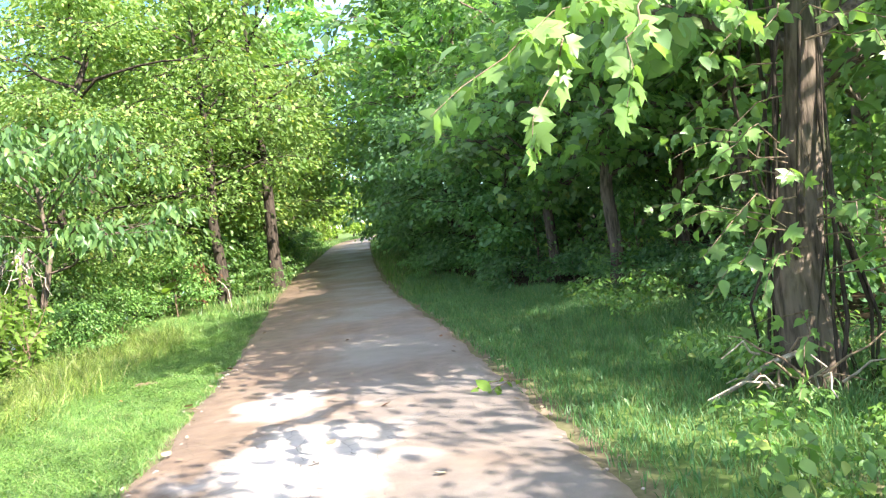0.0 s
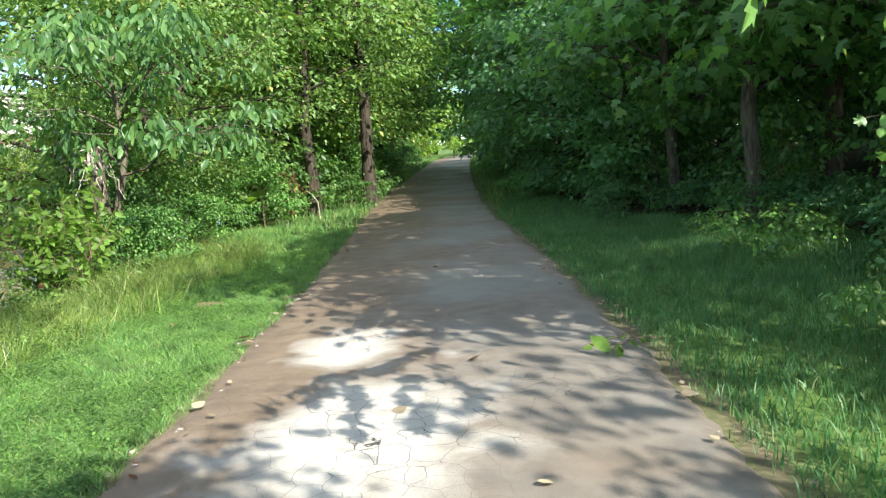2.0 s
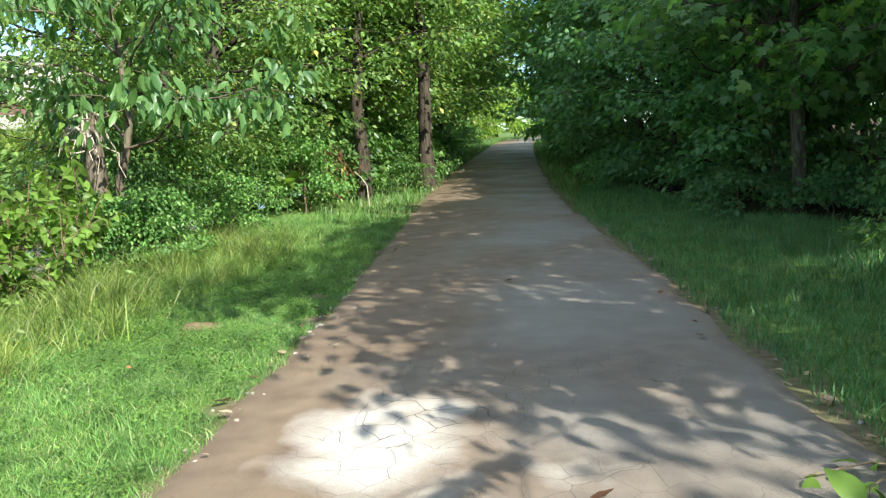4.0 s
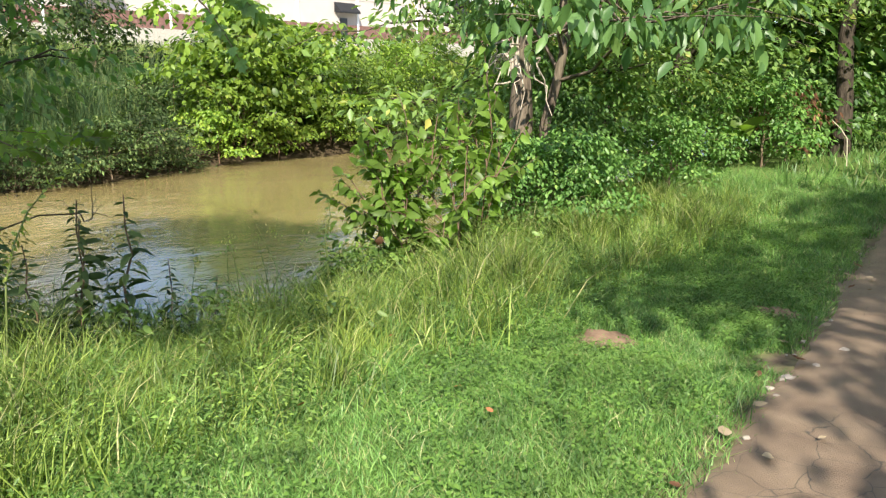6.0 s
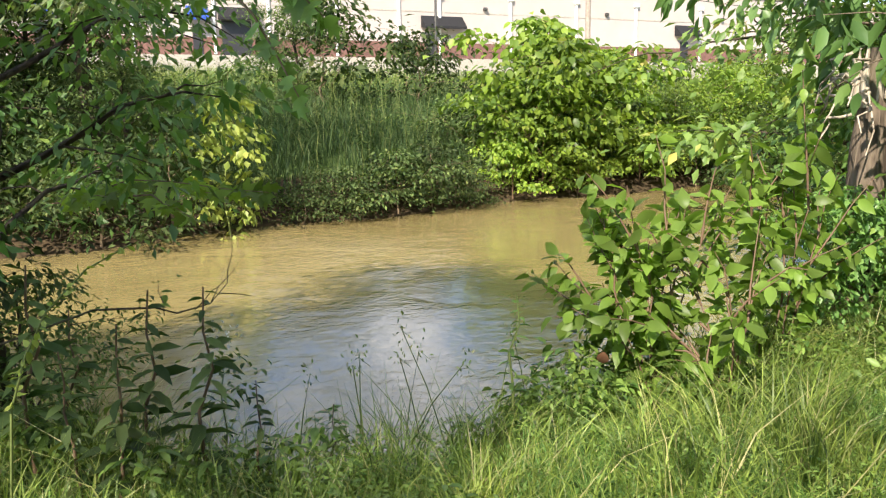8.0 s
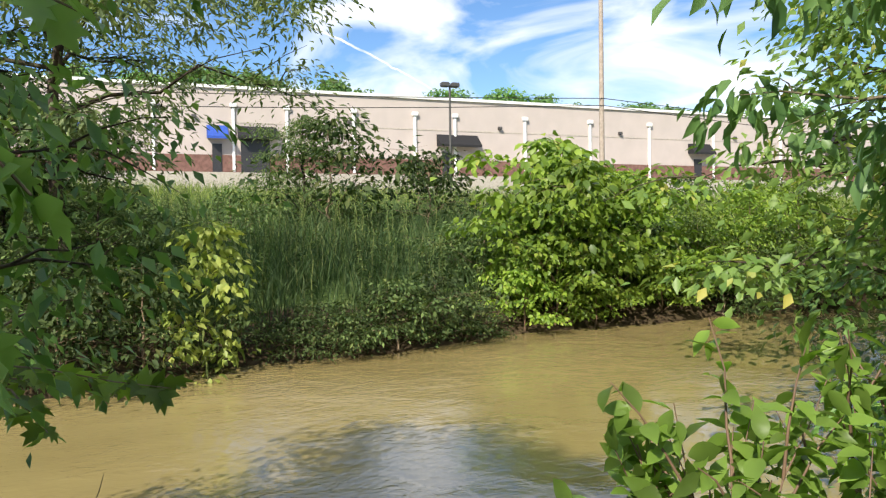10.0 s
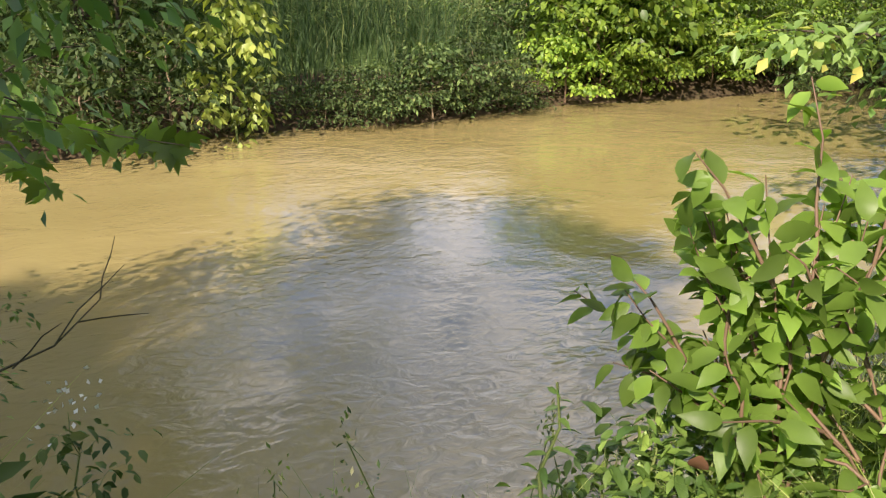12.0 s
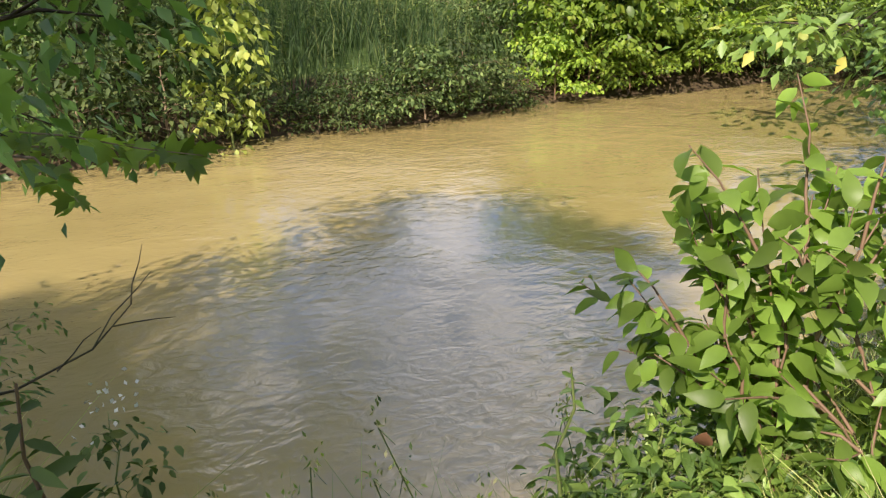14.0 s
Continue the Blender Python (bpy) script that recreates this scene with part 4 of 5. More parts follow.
stuff("turf", blade_mesh("turf", pos, h, g_rng.uniform(0.004, 0.008, len(x)), 1.5, GRASS_SHORT, g_rng, 1), "dense short green turf beside the path")
# clover and small round leaves between the blades
x, y = scatter(170000, -5.2, 0.0, 0.5, 14, g_rng)
ok = (x < path_x(y) - HALF - 0.06) & (x > near_bank(y) + 0.5) & keep_off_bare(x, y, g_rng) & (rough(x, y, 1.1, 10) + 0.5 * rough(x, y, 3.7, 1) > -0.3 + g_rng.uniform(-0.3, 0.3, len(x)))
x, y = x[ok], y[ok]
k = len(x)
pos = np.stack([x, y, land(x, y) + g_rng.uniform(0.03, 0.085, k)], -1)
stuff("clover", leaf_mesh("clover", pos, g_rng.normal(0, 1, (k, 3)) * [1, 1, 0.15], g_rng.normal(0, 0.3, (k, 3)) + [0, 0, 1], g_rng.uniform(0.012, 0.023, k), 0.95, "small", CLOVER), "bright green clover patches in the verge", "clover")
x, y = scatter(190000, -6.2, -1.5, 1, 14, g_rng)
wild = np.clip((path_x(y) - HALF - x - np.interp(y, [0, 5, 8, 14], [1.6, 1.2, 0.9, 0.6])) / 0.8, 0, 1)
ok = (g_rng.uniform(0, 1, len(x)) < wild) & (x > near_bank(y) - 0.1) & (rough(x, y, 2.1, 14) + 0.6 * rough(x, y, 5.5, 3) + g_rng.uniform(-0.5, 0.5, len(x)) > 0.15)
x, y = x[ok], y[ok]
k = len(x)
pos = np.stack([x, y, land(x, y) + g_rng.uniform(0.03, 0.24, k)], -1)
stuff("bank_foliage", leaf_mesh("bank_foliage", pos, g_rng.normal(0, 1, (k, 3)) * [1, 1, 0.3], g_rng.normal(0, 0.4, (k, 3)) + [0, 0, 1], g_rng.uniform(0.014, 0.036, k), 0.42, "small", LEAF_HERB), "small-leaved yellow-green weeds on the bank", "weeds")
# tall dark grass and weeds over the far bank
x, y = scatter(60000, -36, -14, -6, 40, g_rng)
d = far_water(y) - x
ok = (d > 0.6) & (g_rng.uniform(0, 1, len(x)) < np.interp(d, [0.6, 3, 20], [0.6, 1.0, 0.5]))
x, y = x[ok], y[ok]
pos = np.stack([x, y, land(x, y)], -1)
stuff("bank_grass", blade_mesh("bank_grass", pos, g_rng.uniform(0.5, 1.25, len(x)), g_rng.uniform(0.012, 0.03, len(x)), 0.6, GRASS_BANK, g_rng), "tall dark grass on the far creek bank")
x, y = scatter(30000, -75, -33, -10, 90, g_rng)
pos = np.stack([x, y, land(x, y)], -1)
stuff("meadow_grass", blade_mesh("meadow_grass", pos, g_rng.uniform(0.5, 1.3, len(x)), g_rng.uniform(0.03, 0.06, len(x)), 0.6, GRASS_TALL, g_rng, 1), "rough sunlit meadow below the store")


def stalk_plant(name, label, seed, height, leaf_len, leaf_w, count, mat, stem, group, droop=0.35, plume=0):
    """An upright stalk with narrow leaves set round it in a spiral."""
    rng = np.random.default_rng(seed)
    ob = thing(name, label, "plant", group=group)
    line = ease(np.array([0, 0, -0.05]), np.array([0.06, 0.03, 1.0]) * height, 0, 7, rng, 0.012 * height)
    add("stem", tube_mesh("stem", [(line, np.linspace(0.006, 0.002, 7) * (1 + height))], stem, 5), ob)
    u = np.linspace(0.12, 0.98, count)
    pos = np.stack([np.interp(u * 6, np.arange(7), line[:, c]) for c in range(3)], -1)
    a = np.arange(count) * 2.4 + rng.uniform(-0.4, 0.4, count)
    axis = np.stack([np.cos(a), np.sin(a), rng.uniform(-droop, droop, count) - droop * 0.4], -1)
    size = leaf_len * np.interp(u, [0, 0.4, 1], [0.9, 1.1, 0.4]) * rng.uniform(0.8, 1.15, count)
    add("foliage", leaf_mesh("foliage", pos, axis, rng.normal(0, 0.55, (count, 3)) + [0, 0, 1], size, leaf_w, "oval", mat), ob)
    if plume:
        t = rng.uniform(0.8, 1.05, plume)
        p = np.stack([0.06 * t * height, 0.03 * t * height, t * height], -1) + rng.normal(0, 0.025 * height, (plume, 3))
        tagged(add("flower_head", leaf_mesh("flower_head", p, rng.normal(0, 1, (plume, 3)), rng.normal(0, 1, (plume, 3)), 0.03, 0.6, "small", GRASS_TALL), ob), kind="stuff")
    return ob


weed_stalk = stalk_plant("weed_stalk", "tall dark narrow-leaved weed stalk on the creek bank", 3, 0.9, 0.17, 0.34, 40, LEAF_WEED, STEM_RED, "weed stalks")
plant_all(weed_stalk, [(-5.0, 7.5, 0, 0.9), (-5.1, 7.8, 90, 1.0), (-5.15, 7.35, 200, 0.8), (-4.95, 8.0, 130, 0.62), (-5.3, 7.6, 40, 1.0), (-5.0, 8.3, 66, 0.5), (-5.6, 6.8, 0, 1.0), (-5.45, 7.15, 77, 1.1), (-5.7, 7.3, 99, 0.9)], -0.05)
goldenrod = stalk_plant("goldenrod", "upright light green leafy goldenrod stalk", 9, 0.8, 0.1, 0.34, 40, LEAF_HERB, STEM_GREEN, "goldenrod stalks", 0.3)
plant_all(goldenrod, [(-5.0, 9.15, 0, 0.95), (-5.25, 9.9, 80, 0.6), (-4.9, 9.75, 120, 0.45), (-4.6, 10.4, 0, 0.5), (-5.1, 12.2, 20, 1.3), (-5.3, 12.9, 60, 1.2), (-4.85, 10.7, 44, 0.6)], -0.05)
bank_weed = stalk_plant("bank_weed", "tall grey-green weed stalk on the far bank", 17, 1.5, 0.16, 0.22, 46, LEAF_WEED, STEM_GREEN, "far bank weeds", 0.4, 24)
places = []
for n in range(190):
    y = tree_rng.uniform(1, 30) if n < 90 else tree_rng.uniform(8.5, 15.5)
    places.append((float(far_water(y)) - tree_rng.uniform(1.2, 13), y, tree_rng.uniform(0, 360), tree_rng.uniform(0.6, 1.2)))
plant_all(bank_weed, places)
herb = make_tree("broadleaf_herb", "low light green broad-leaved herb in the bank grass", "plant", 51, LEAF_HERB, STEM_GREEN, "oval", group="bank herbs",
                 height=0.34, trunk_r=0.006, low=0.03, spread=0.17, limbs=8, subs=2, leaves=85, leaf_len=0.062, leaf_w=0.45, cluster=0.05)
places = []
for n in range(80):
    y = tree_rng.uniform(4.0, 13.5)
    w = tree_rng.uniform(-0.1, 1.25) * np.interp(y, [4, 9], [1.2, 0.8])
    places.append((float(near_bank(y)) + w, y, tree_rng.uniform(0, 360), tree_rng.uniform(0.5, 1.25)))
places += [(-4.95, 9.35, 0, 0.9), (-5.0, 9.5, 70, 1.0), (-4.9, 9.6, 140, 0.9), (-5.08, 9.65, 200, 1.1), (-4.85, 9.45, 280, 0.8), (-5.0, 9.2, 30, 0.8), (-5.0, 8.95, 90, 0.7), (-4.95, 9.8, 10, 1.0), (-5.3, 9.6, 20, 1.2), (-5.36, 9.8, 100, 1.3), (-5.22, 9.5, 220, 1.2), (-5.25, 9.7, 300, 1.4), (-5.2, 9.9, 60, 1.2)]
plant_all(herb, places)
right_herb = make_tree("shade_herb", "low leafy weed at the foot of the trees", "plant", 53, LEAF_BROAD, STEM_GREEN, "oval", group="shade herbs",
                       height=0.4, trunk_r=0.006, low=0.03, spread=0.22, limbs=9, subs=2, leaves=90, leaf_len=0.08, leaf_w=0.62, cluster=0.06)
places = []
for n in range(46):
    y = tree_rng.uniform(3.0, 13.0)
    places.append((float(wood_edge(y)) + tree_rng.uniform(-1.15, 0.5), y, tree_rng.uniform(0, 360), tree_rng.uniform(0.5, 1.3)))
places += [(2.35 + 0.11 * n + 0.25 * (n % 3), 3.6 + 0.16 * n - 0.3 * (n % 2), n * 67, 0.55 + 0.08 * (n % 5)) for n in range(14)]
plant_all(right_herb, places)


# ---- plants with leaves large enough to tell apart ----
def fine_leaf(name, width, curl, mat, lobes=0.0):
    """One broad leaf with a folded midrib and wavy edge, 1 m long, to be scaled."""
    u = np.array([0.0, 0.06, 0.18, 0.34, 0.52, 0.7, 0.87, 1.0])
    half = np.array([0.0, 0.32, 0.72, 0.97, 1.0, 0.76, 0.34, 0.0]) * width / 2
    if lobes:
        u, half = np.array([-0.03, 0.03, 0.15, 0.28, 0.42, 0.62, 0.82, 1.0]), np.array([0.0, 0.5, 0.86, 1.0, 0.97, 0.74, 0.36, 0.0]) * width / 2
    drop, k = -curl * u ** 2, len(u) - 2
    v = [(u[0], 0, 0)]
    for i in range(1, k + 1):
        wave = 0.02 * math.sin(i * 2.3 + width * 9)
        v += [(u[i], half[i], drop[i] + half[i] * 0.24 + wave), (u[i], 0, drop[i]), (u[i], -half[i], drop[i] + half[i] * 0.24 - wave)]
    v.append((1, 0, drop[-1]))
    a, e = 3 * k - 2, 3 * k + 1
    tri, quad = [(0, 2, 1), (0, 3, 2), (a, a + 1, e), (a + 1, a + 2, e)], []
    for i in range(k - 1):
        a = 1 + i * 3
        quad += [(a, a + 1, a + 4, a + 3), (a + 1, a + 2, a + 5, a + 4)]
    return mesh_of(name, v, [tri, quad], mat, True)


def leaf_pose(p, axis, normal, size):
    x = Vector(axis).normalized()
    y = Vector(normal).cross(x).normalized()
    z = x.cross(y)
    return Matrix(((x[0], y[0], z[0], p[0]), (x[1], y[1], z[1], p[1]), (x[2], y[2], z[2], p[2]), (0, 0, 0, 1))) @ Matrix.Scale(size, 4)


def leafy_stems(ob, stems, metal_stem, leaves, size, step, rng, droop=0.5, skip=0.2):
    """Stems as lines from the thing's origin, with single leaves set along them in turn."""
    for line in stems:
        line = np.asarray(line, float)
        k = len(line)
        stem = add("stem", tube_mesh("stem", [(line, np.linspace(0.007, 0.002, k))], metal_stem, 6), ob)
        length = float(np.linalg.norm(np.diff(line, axis=0), axis=1).sum())
        n = max(3, int(length * (1 - skip) / step))
        for i in range(n):
            u = (skip + (1 - skip) * (i + 0.5) / n) * (k - 1)
            p = np.array([np.interp(u, np.arange(k), line[:, c]) for c in range(3)])
            j = min(k - 2, int(u))
            way = unit(line[j + 1] - line[j])
            side = np.cross(way, [0, 0, 1.0]) * (1 if i % 2 else -1)
            axis = unit(side + way * 0.55 + rng.normal(0, 0.35, 3) + [0, 0, -droop])
            normal = np.array([0, 0, 1.0]) + rng.normal(0, 0.75, 3)
            leaf = add("leaf", leaves[rng.integers(len(leaves))], ob)
            leaf.matrix_local = leaf_pose(p + axis * 0.012, axis, normal, size * rng.uniform(0.65, 1.2))


hero_rng = np.random.default_rng(71)
OVAL_LEAVES = [fine_leaf("leaf", w, c, LEAF_HERO) for w, c in ((0.5, 0.3), (0.57, 0.45), (0.46, 0.15), (0.52, 0.6))]

MAPLE_LEAVES = [mesh_of("leaf", np.array(LEAF_SHAPES["lobed"][0]) * [1, w, 1.3], [LEAF_SHAPES["lobed"][1]], LEAF_HERO) for w in (1.0, 1.2)]
MAPLE_PALE = [mesh_of("leaf", np.array(LEAF_SHAPES["lobed"][0]) * [1, w, 1.3], [LEAF_SHAPES["lobed"][1]], LEAF_BROAD) for w in (0.95, 1.15)]


def bush(name, label, base, tips, size, step, leaves, group="", droop=0.5, bark=STEM_RED):
    ob = thing(name, label, "shrub", *base, group=group)
    stems = []
    for tx, ty, tz in tips:
        end = np.array([tx - base[0], ty - base[1], tz - base[2]])
        start = hero_rng.normal(0, 0.05, 3) * [1, 1, 0] + [0, 0, -0.1]
        line = ease(start, end, 0.12, 7, hero_rng, 0.012)
        stems.append(line)
        for s in range(2):
            q = line[3 + s]
            out = (end - start) * 0.3 + hero_rng.normal(0, 0.14, 3)
            stems.append(ease(q, q + out, 0.03, 4, hero_rng, 0.008))
    leafy_stems(ob, stems, bark, leaves, size, step, hero_rng, droop)
    return ob


bush("spicebush", "leafy green shrub with oval leaves leaning over the creek", (-5.0, 10.0, float(land(-5.0, 10.0))),
     [(-5.08, 9.85, 1.12), (-5.3, 9.58, 0.74), (-5.22, 9.72, 0.95), (-5.42, 10.1, 0.9), (-5.25, 10.35, 1.05), (-5.15, 10.6, 1.12), (-5.05, 9.72, 0.5), (-5.3, 9.9, 1.0), (-5.4, 9.72, 0.5),
      (-4.95, 10.1, 1.0), (-5.2, 9.8, 0.62), (-5.0, 9.95, 0.8)], 0.112, 0.028, OVAL_LEAVES, "bank bushes", 0.45)
bush("spicebush", "low bushy shrub with oval leaves on the bank lip", (-4.8, 10.3, float(land(-4.8, 10.3))),
     [(-4.95, 9.9, 0.5), (-5.05, 10.2, 0.7), (-4.9, 10.6, 0.75), (-4.6, 10.1, 0.45), (-5.0, 10.05, 0.38), (-4.75, 9.9, 0.33), (-4.85, 10.2, 0.8)], 0.105, 0.032, OVAL_LEAVES, "bank bushes", 0.6)
bush("spicebush", "leafy green shrub with oval leaves on the creek bank", (-5.2, 10.95, float(land(-5.2, 10.95))),
     [(-5.15, 10.7, 1.2), (-5.35, 10.9, 1.25), (-5.3, 11.2, 1.2), (-5.1, 11.3, 1.1), (-5.0, 10.75, 0.9), (-5.45, 10.65, 0.95), (-4.9, 11.1, 0.7), (-5.05, 11.1, 1.35)], 0.115, 0.033, OVAL_LEAVES, "bank bushes", 0.6)

# pawpaw-like tree over a broken stump
pawpaw = make_tree("broadleaf_tree", "small tree with large drooping oval leaves on the bank", "tree", 61, LEAF_PAW, BARK, "oval",
                   height=4.4, trunk_r=0.07, low=1.6, spread=1.75, limbs=16, subs=5, leaves=2300, leaf_len=0.2, leaf_w=0.42, cluster=0.2, droop=1.3, flat=0.4)
put(pawpaw, True, -5.75, 12.9, 20, 1.0)
stump = thing("broken_stump", "broken pale tree stump wrapped in dry vines", "stump", -5.85, 12.45, float(land(-5.85, 12.45)))
s_rng = np.random.default_rng(5)
add("trunk", tube_mesh("trunk", [(np.array([[0, 0, -0.2], [0.02, 0, 0.6], [0, 0.03, 1.3], [0.04, 0.02, 1.95]]), np.array([0.17, 0.14, 0.12, 0.05]))], BARK, 9), stump)
for n in range(14):
    a = s_rng.uniform(0, 6.28)
    top = np.array([0.12 * math.cos(a), 0.12 * math.sin(a), s_rng.uniform(1.5, 1.95)])
    add("dry_vine", tube_mesh("dry_vine", [(ease(top, top + [0.26 * math.cos(a), 0.26 * math.sin(a), -s_rng.uniform(0.1, 0.5)], 0.1, 6, s_rng, 0.04), np.linspace(0.012, 0.005, 6))], DEADWOOD, 5), stump)
for n in range(5):
    a = n * 1.25
    b0 = np.array([0.06 * math.cos(a), 0.06 * math.sin(a), 1.55])
    add("splinter", tube_mesh("splinter", [(np.array([b0, b0 * [1.3, 1.3, 1.12], b0 * [1.2, 1.2, 1.26]]), np.array([0.04, 0.03, 0.004]))], DEADWOOD, 5), stump)

# small dead red-brown bush and a few very large leaves
red_bush = make_tree("dead_bush", "dead bush with red-brown withered leaves", "shrub", 63, LEAF_DEAD, TWIG, "oval",
                     height=1.3, trunk_r=0.02, low=0.3, spread=0.5, limbs=10, subs=3, leaves=420, leaf_len=0.13, leaf_w=0.4, cluster=0.12, droop=1.0)
put(red_bush, True, -5.9, 20.3, 0, 1.0)
big_leaf = thing("large_leaved_sapling", "sapling with a few very large pale green leaves", "plant", -5.55, 17.4, float(land(-5.55, 17.4)))
leafy_stems(big_leaf, [np.array([[0, 0, -0.1], [0.02, 0, 0.4], [0.05, -0.03, 0.8]])], STEM_GREEN, OVAL_LEAVES, 0.42, 0.07, hero_rng, 0.6, 0.5)
dry_stick = thing("dead_stick", "pale dead stick standing out of the bushes", "branch", -4.75, 19.9, 0.5)
add("stick", tube_mesh("stick", [(np.array([[0, 0, -0.6], [-0.04, 0, 0.0], [-0.14, -0.03, 0.16], [-0.3, 0, 0.3]]), np.array([0.012, 0.011, 0.009, 0.004]))], DEADWOOD, 6), dry_stick)

# the tree at the water's edge and its low boughs
edge_bush = make_tree("water_edge_bush", "dark small-leaved bush at the creek edge", "shrub", 65, LEAF_WEED, BARK_DARK,
                      height=1.7, trunk_r=0.03, low=0.1, spread=0.75, limbs=16, subs=5, leaves=2600, leaf_len=0.075, leaf_w=0.42, cluster=0.14, droop=0.7)
plant_all(edge_bush, [(-6.0, 6.5, 0, 0.95), (-5.7, 5.6, 90, 1.0), (-6.3, 7.1, 200, 0.6)])
bank_tree = make_tree("bank_tree", "dark leafy small tree leaning over the near bank", "tree", 66, LEAF_BANK, BARK_DARK,
                      height=4.6, trunk_r=0.06, low=0.9, spread=1.25, limbs=22, subs=5, leaves=6500, leaf_len=0.09, leaf_w=0.5, cluster=0.2, droop=0.7)
put(bank_tree, True, -6.4, 7.0, 0, 1.0)
sapling = thing("leaning_sapling", "leaning sapling with bright lobed leaves over the bank", "tree", -5.2, 6.5, float(land(-5.2, 6.5)))
leafy_stems(sapling, [np.array([[0, 0, -0.1], [0.1, 0.15, 0.9], [0.3, 0.5, 1.75], [0.65, 1.1, 2.1], [0.95, 1.4, 1.95], [1.1, 1.6, 1.72]]), ease(np.array([0.65, 1.1, 2.1]), np.array([0.9, 1.65, 2.0]), 0.05, 5, hero_rng, 0.02),
                      ease(np.array([0.3, 0.5, 1.75]), np.array([0.2, 1.4, 1.9]), 0.1, 5, hero_rng, 0.02), ease(np.array([0.8, 1.25, 2.03]), np.array([1.0, 1.55, 1.5]), 0.02, 5, hero_rng, 0.02)],
            TWIG, MAPLE_PALE, 0.075, 0.034, hero_rng, 0.9, 0.45)
bough = thing("low_bough", "low bough with lobed green leaves over the water", "branch", -7.4, 7.2, 0.95)
leafy_stems(bough, [ease(np.zeros(3), np.array([0.95, 1.2, 0.1]), 0.1, 6, hero_rng, 0.02), ease(np.array([0.3, 0.3, 0.05]), np.array([0.3, 1.0, 0.05]), 0.05, 5, hero_rng, 0.02),
                    ease(np.array([0.5, 0.5, 0.08]), np.array([1.1, 0.75, 0.0]), 0.05, 5, hero_rng, 0.02), ease(np.array([0.1, 0.1, 0.02]), np.array([0.9, 0.35, 0.12]), 0.05, 5, hero_rng, 0.02)],
            TWIG, MAPLE_LEAVES, 0.11, 0.036, hero_rng, 0.5, 0.1)
twig = thing("bare_twig", "thin dark bare twig with a few small leaves above the water", "branch", -5.2, 7.6, 0.73)
add("stem", tube_mesh("stem", [(np.array([[-0.75, -1.1, -0.75], [-0.4, -0.6, -0.2], [-0.08, -0.15, 0.0], [-0.1, 0.08, -0.02], [-0.3, 0.18, -0.1], [-0.6, 0.36, -0.14], [-0.85, 0.48, -0.1]]), np.array([0.007, 0.006, 0.005, 0.0045, 0.004, 0.003, 0.002]))], BARK_DARK, 6), twig)
for p0, p1 in (((-0.6, 0.36, -0.14), (-0.98, 0.56, -0.03)), ((-0.72, 0.42, -0.12), (-0.93, 0.62, -0.2)), ((-0.45, 0.27, -0.13), (-0.52, 0.4, -0.04)), ((-0.85, 0.48, -0.1), (-0.99, 0.54, 0.07)), ((-0.2, 0.12, -0.08), (-0.42, 0.12, 0.02))):
    add("side_twig", tube_mesh("side_twig", [(ease(np.array(p0), np.array(p1), 0.01, 4, hero_rng, 0.006), np.array([0.0028, 0.0025, 0.002, 0.001]))], BARK_DARK, 5), twig)
for p in ((-0.42, 0.12, 0.02), (-0.38, 0.14, -0.03), (-0.3, 0.12, 0.0), (-0.35, 0.2, 0.05), (-0.15, 0.1, -0.02)):
    leaf = add("leaf", OVAL_LEAVES[0], twig)
    leaf.matrix_local = leaf_pose(p, hero_rng.normal(0, 1, 3) * [1, 1, 0.2], (0.2, 0.1, 1), 0.06)
tendril = thing("vine_tendril", "arching sunlit vine tendril with small pale leaves", "vine", -5.0, 7.1, 0.1)
line = np.array([[0, 0, -0.3], [0, 0.06, 0.36], [0, 0.12, 0.55], [0, 0.2, 0.7], [-0.01, 0.34, 0.84], [-0.02, 0.5, 0.92]])
add("stem", tube_mesh("stem", [(line, np.linspace(0.006, 0.003, 6))], STEM_GREEN, 5), tendril)
TINY = fine_leaf("leaf", 0.6, 0.15, LEAF_YELLOW)
for n in range(46):
    u = 1 + 4 * n / 46
    p = np.array([np.interp(u, np.arange(6), line[:, c]) for c in range(3)])
    leaf = add("leaf", TINY, tendril)
    leaf.matrix_local = leaf_pose(p, hero_rng.normal(0, 1, 3) + [0, 0.2, -0.2], hero_rng.normal(0, 0.4, 3) + [0, 0, 1], hero_rng.uniform(0.025, 0.05))
flower_weed = make_tree("flowering_weed", "small dark leafy weed with tiny white flowers at the water", "plant", 67, LEAF_WEED, STEM_GREEN, "oval",
                        height=0.62, trunk_r=0.006, low=0.2, spread=0.12, limbs=9, subs=2, leaves=80, leaf_len=0.05, leaf_w=0.55, cluster=0.04)
put(flower_weed, True, -5.72, 7.98, 0, 1.0, 0.0, -0.2)
PETAL = plain("white_petal", (0.7, 0.68, 0.6), 0.7)
k = 26
tagged(add("blossom", leaf_mesh("blossom", hero_rng.normal(0, 0.05, (k, 3)) + [0.02, 0.0, 0.6], hero_rng.normal(0, 1, (k, 3)), hero_rng.normal(0, 1, (k, 3)), 0.018, 0.8, "small", PETAL), flower_weed, "tiny white flowers"), kind="stuff")
bent_grass = thing("bent_grass", "bent grass stalks with drooping seed heads", "grass", -5.05, 8.6, -0.05)
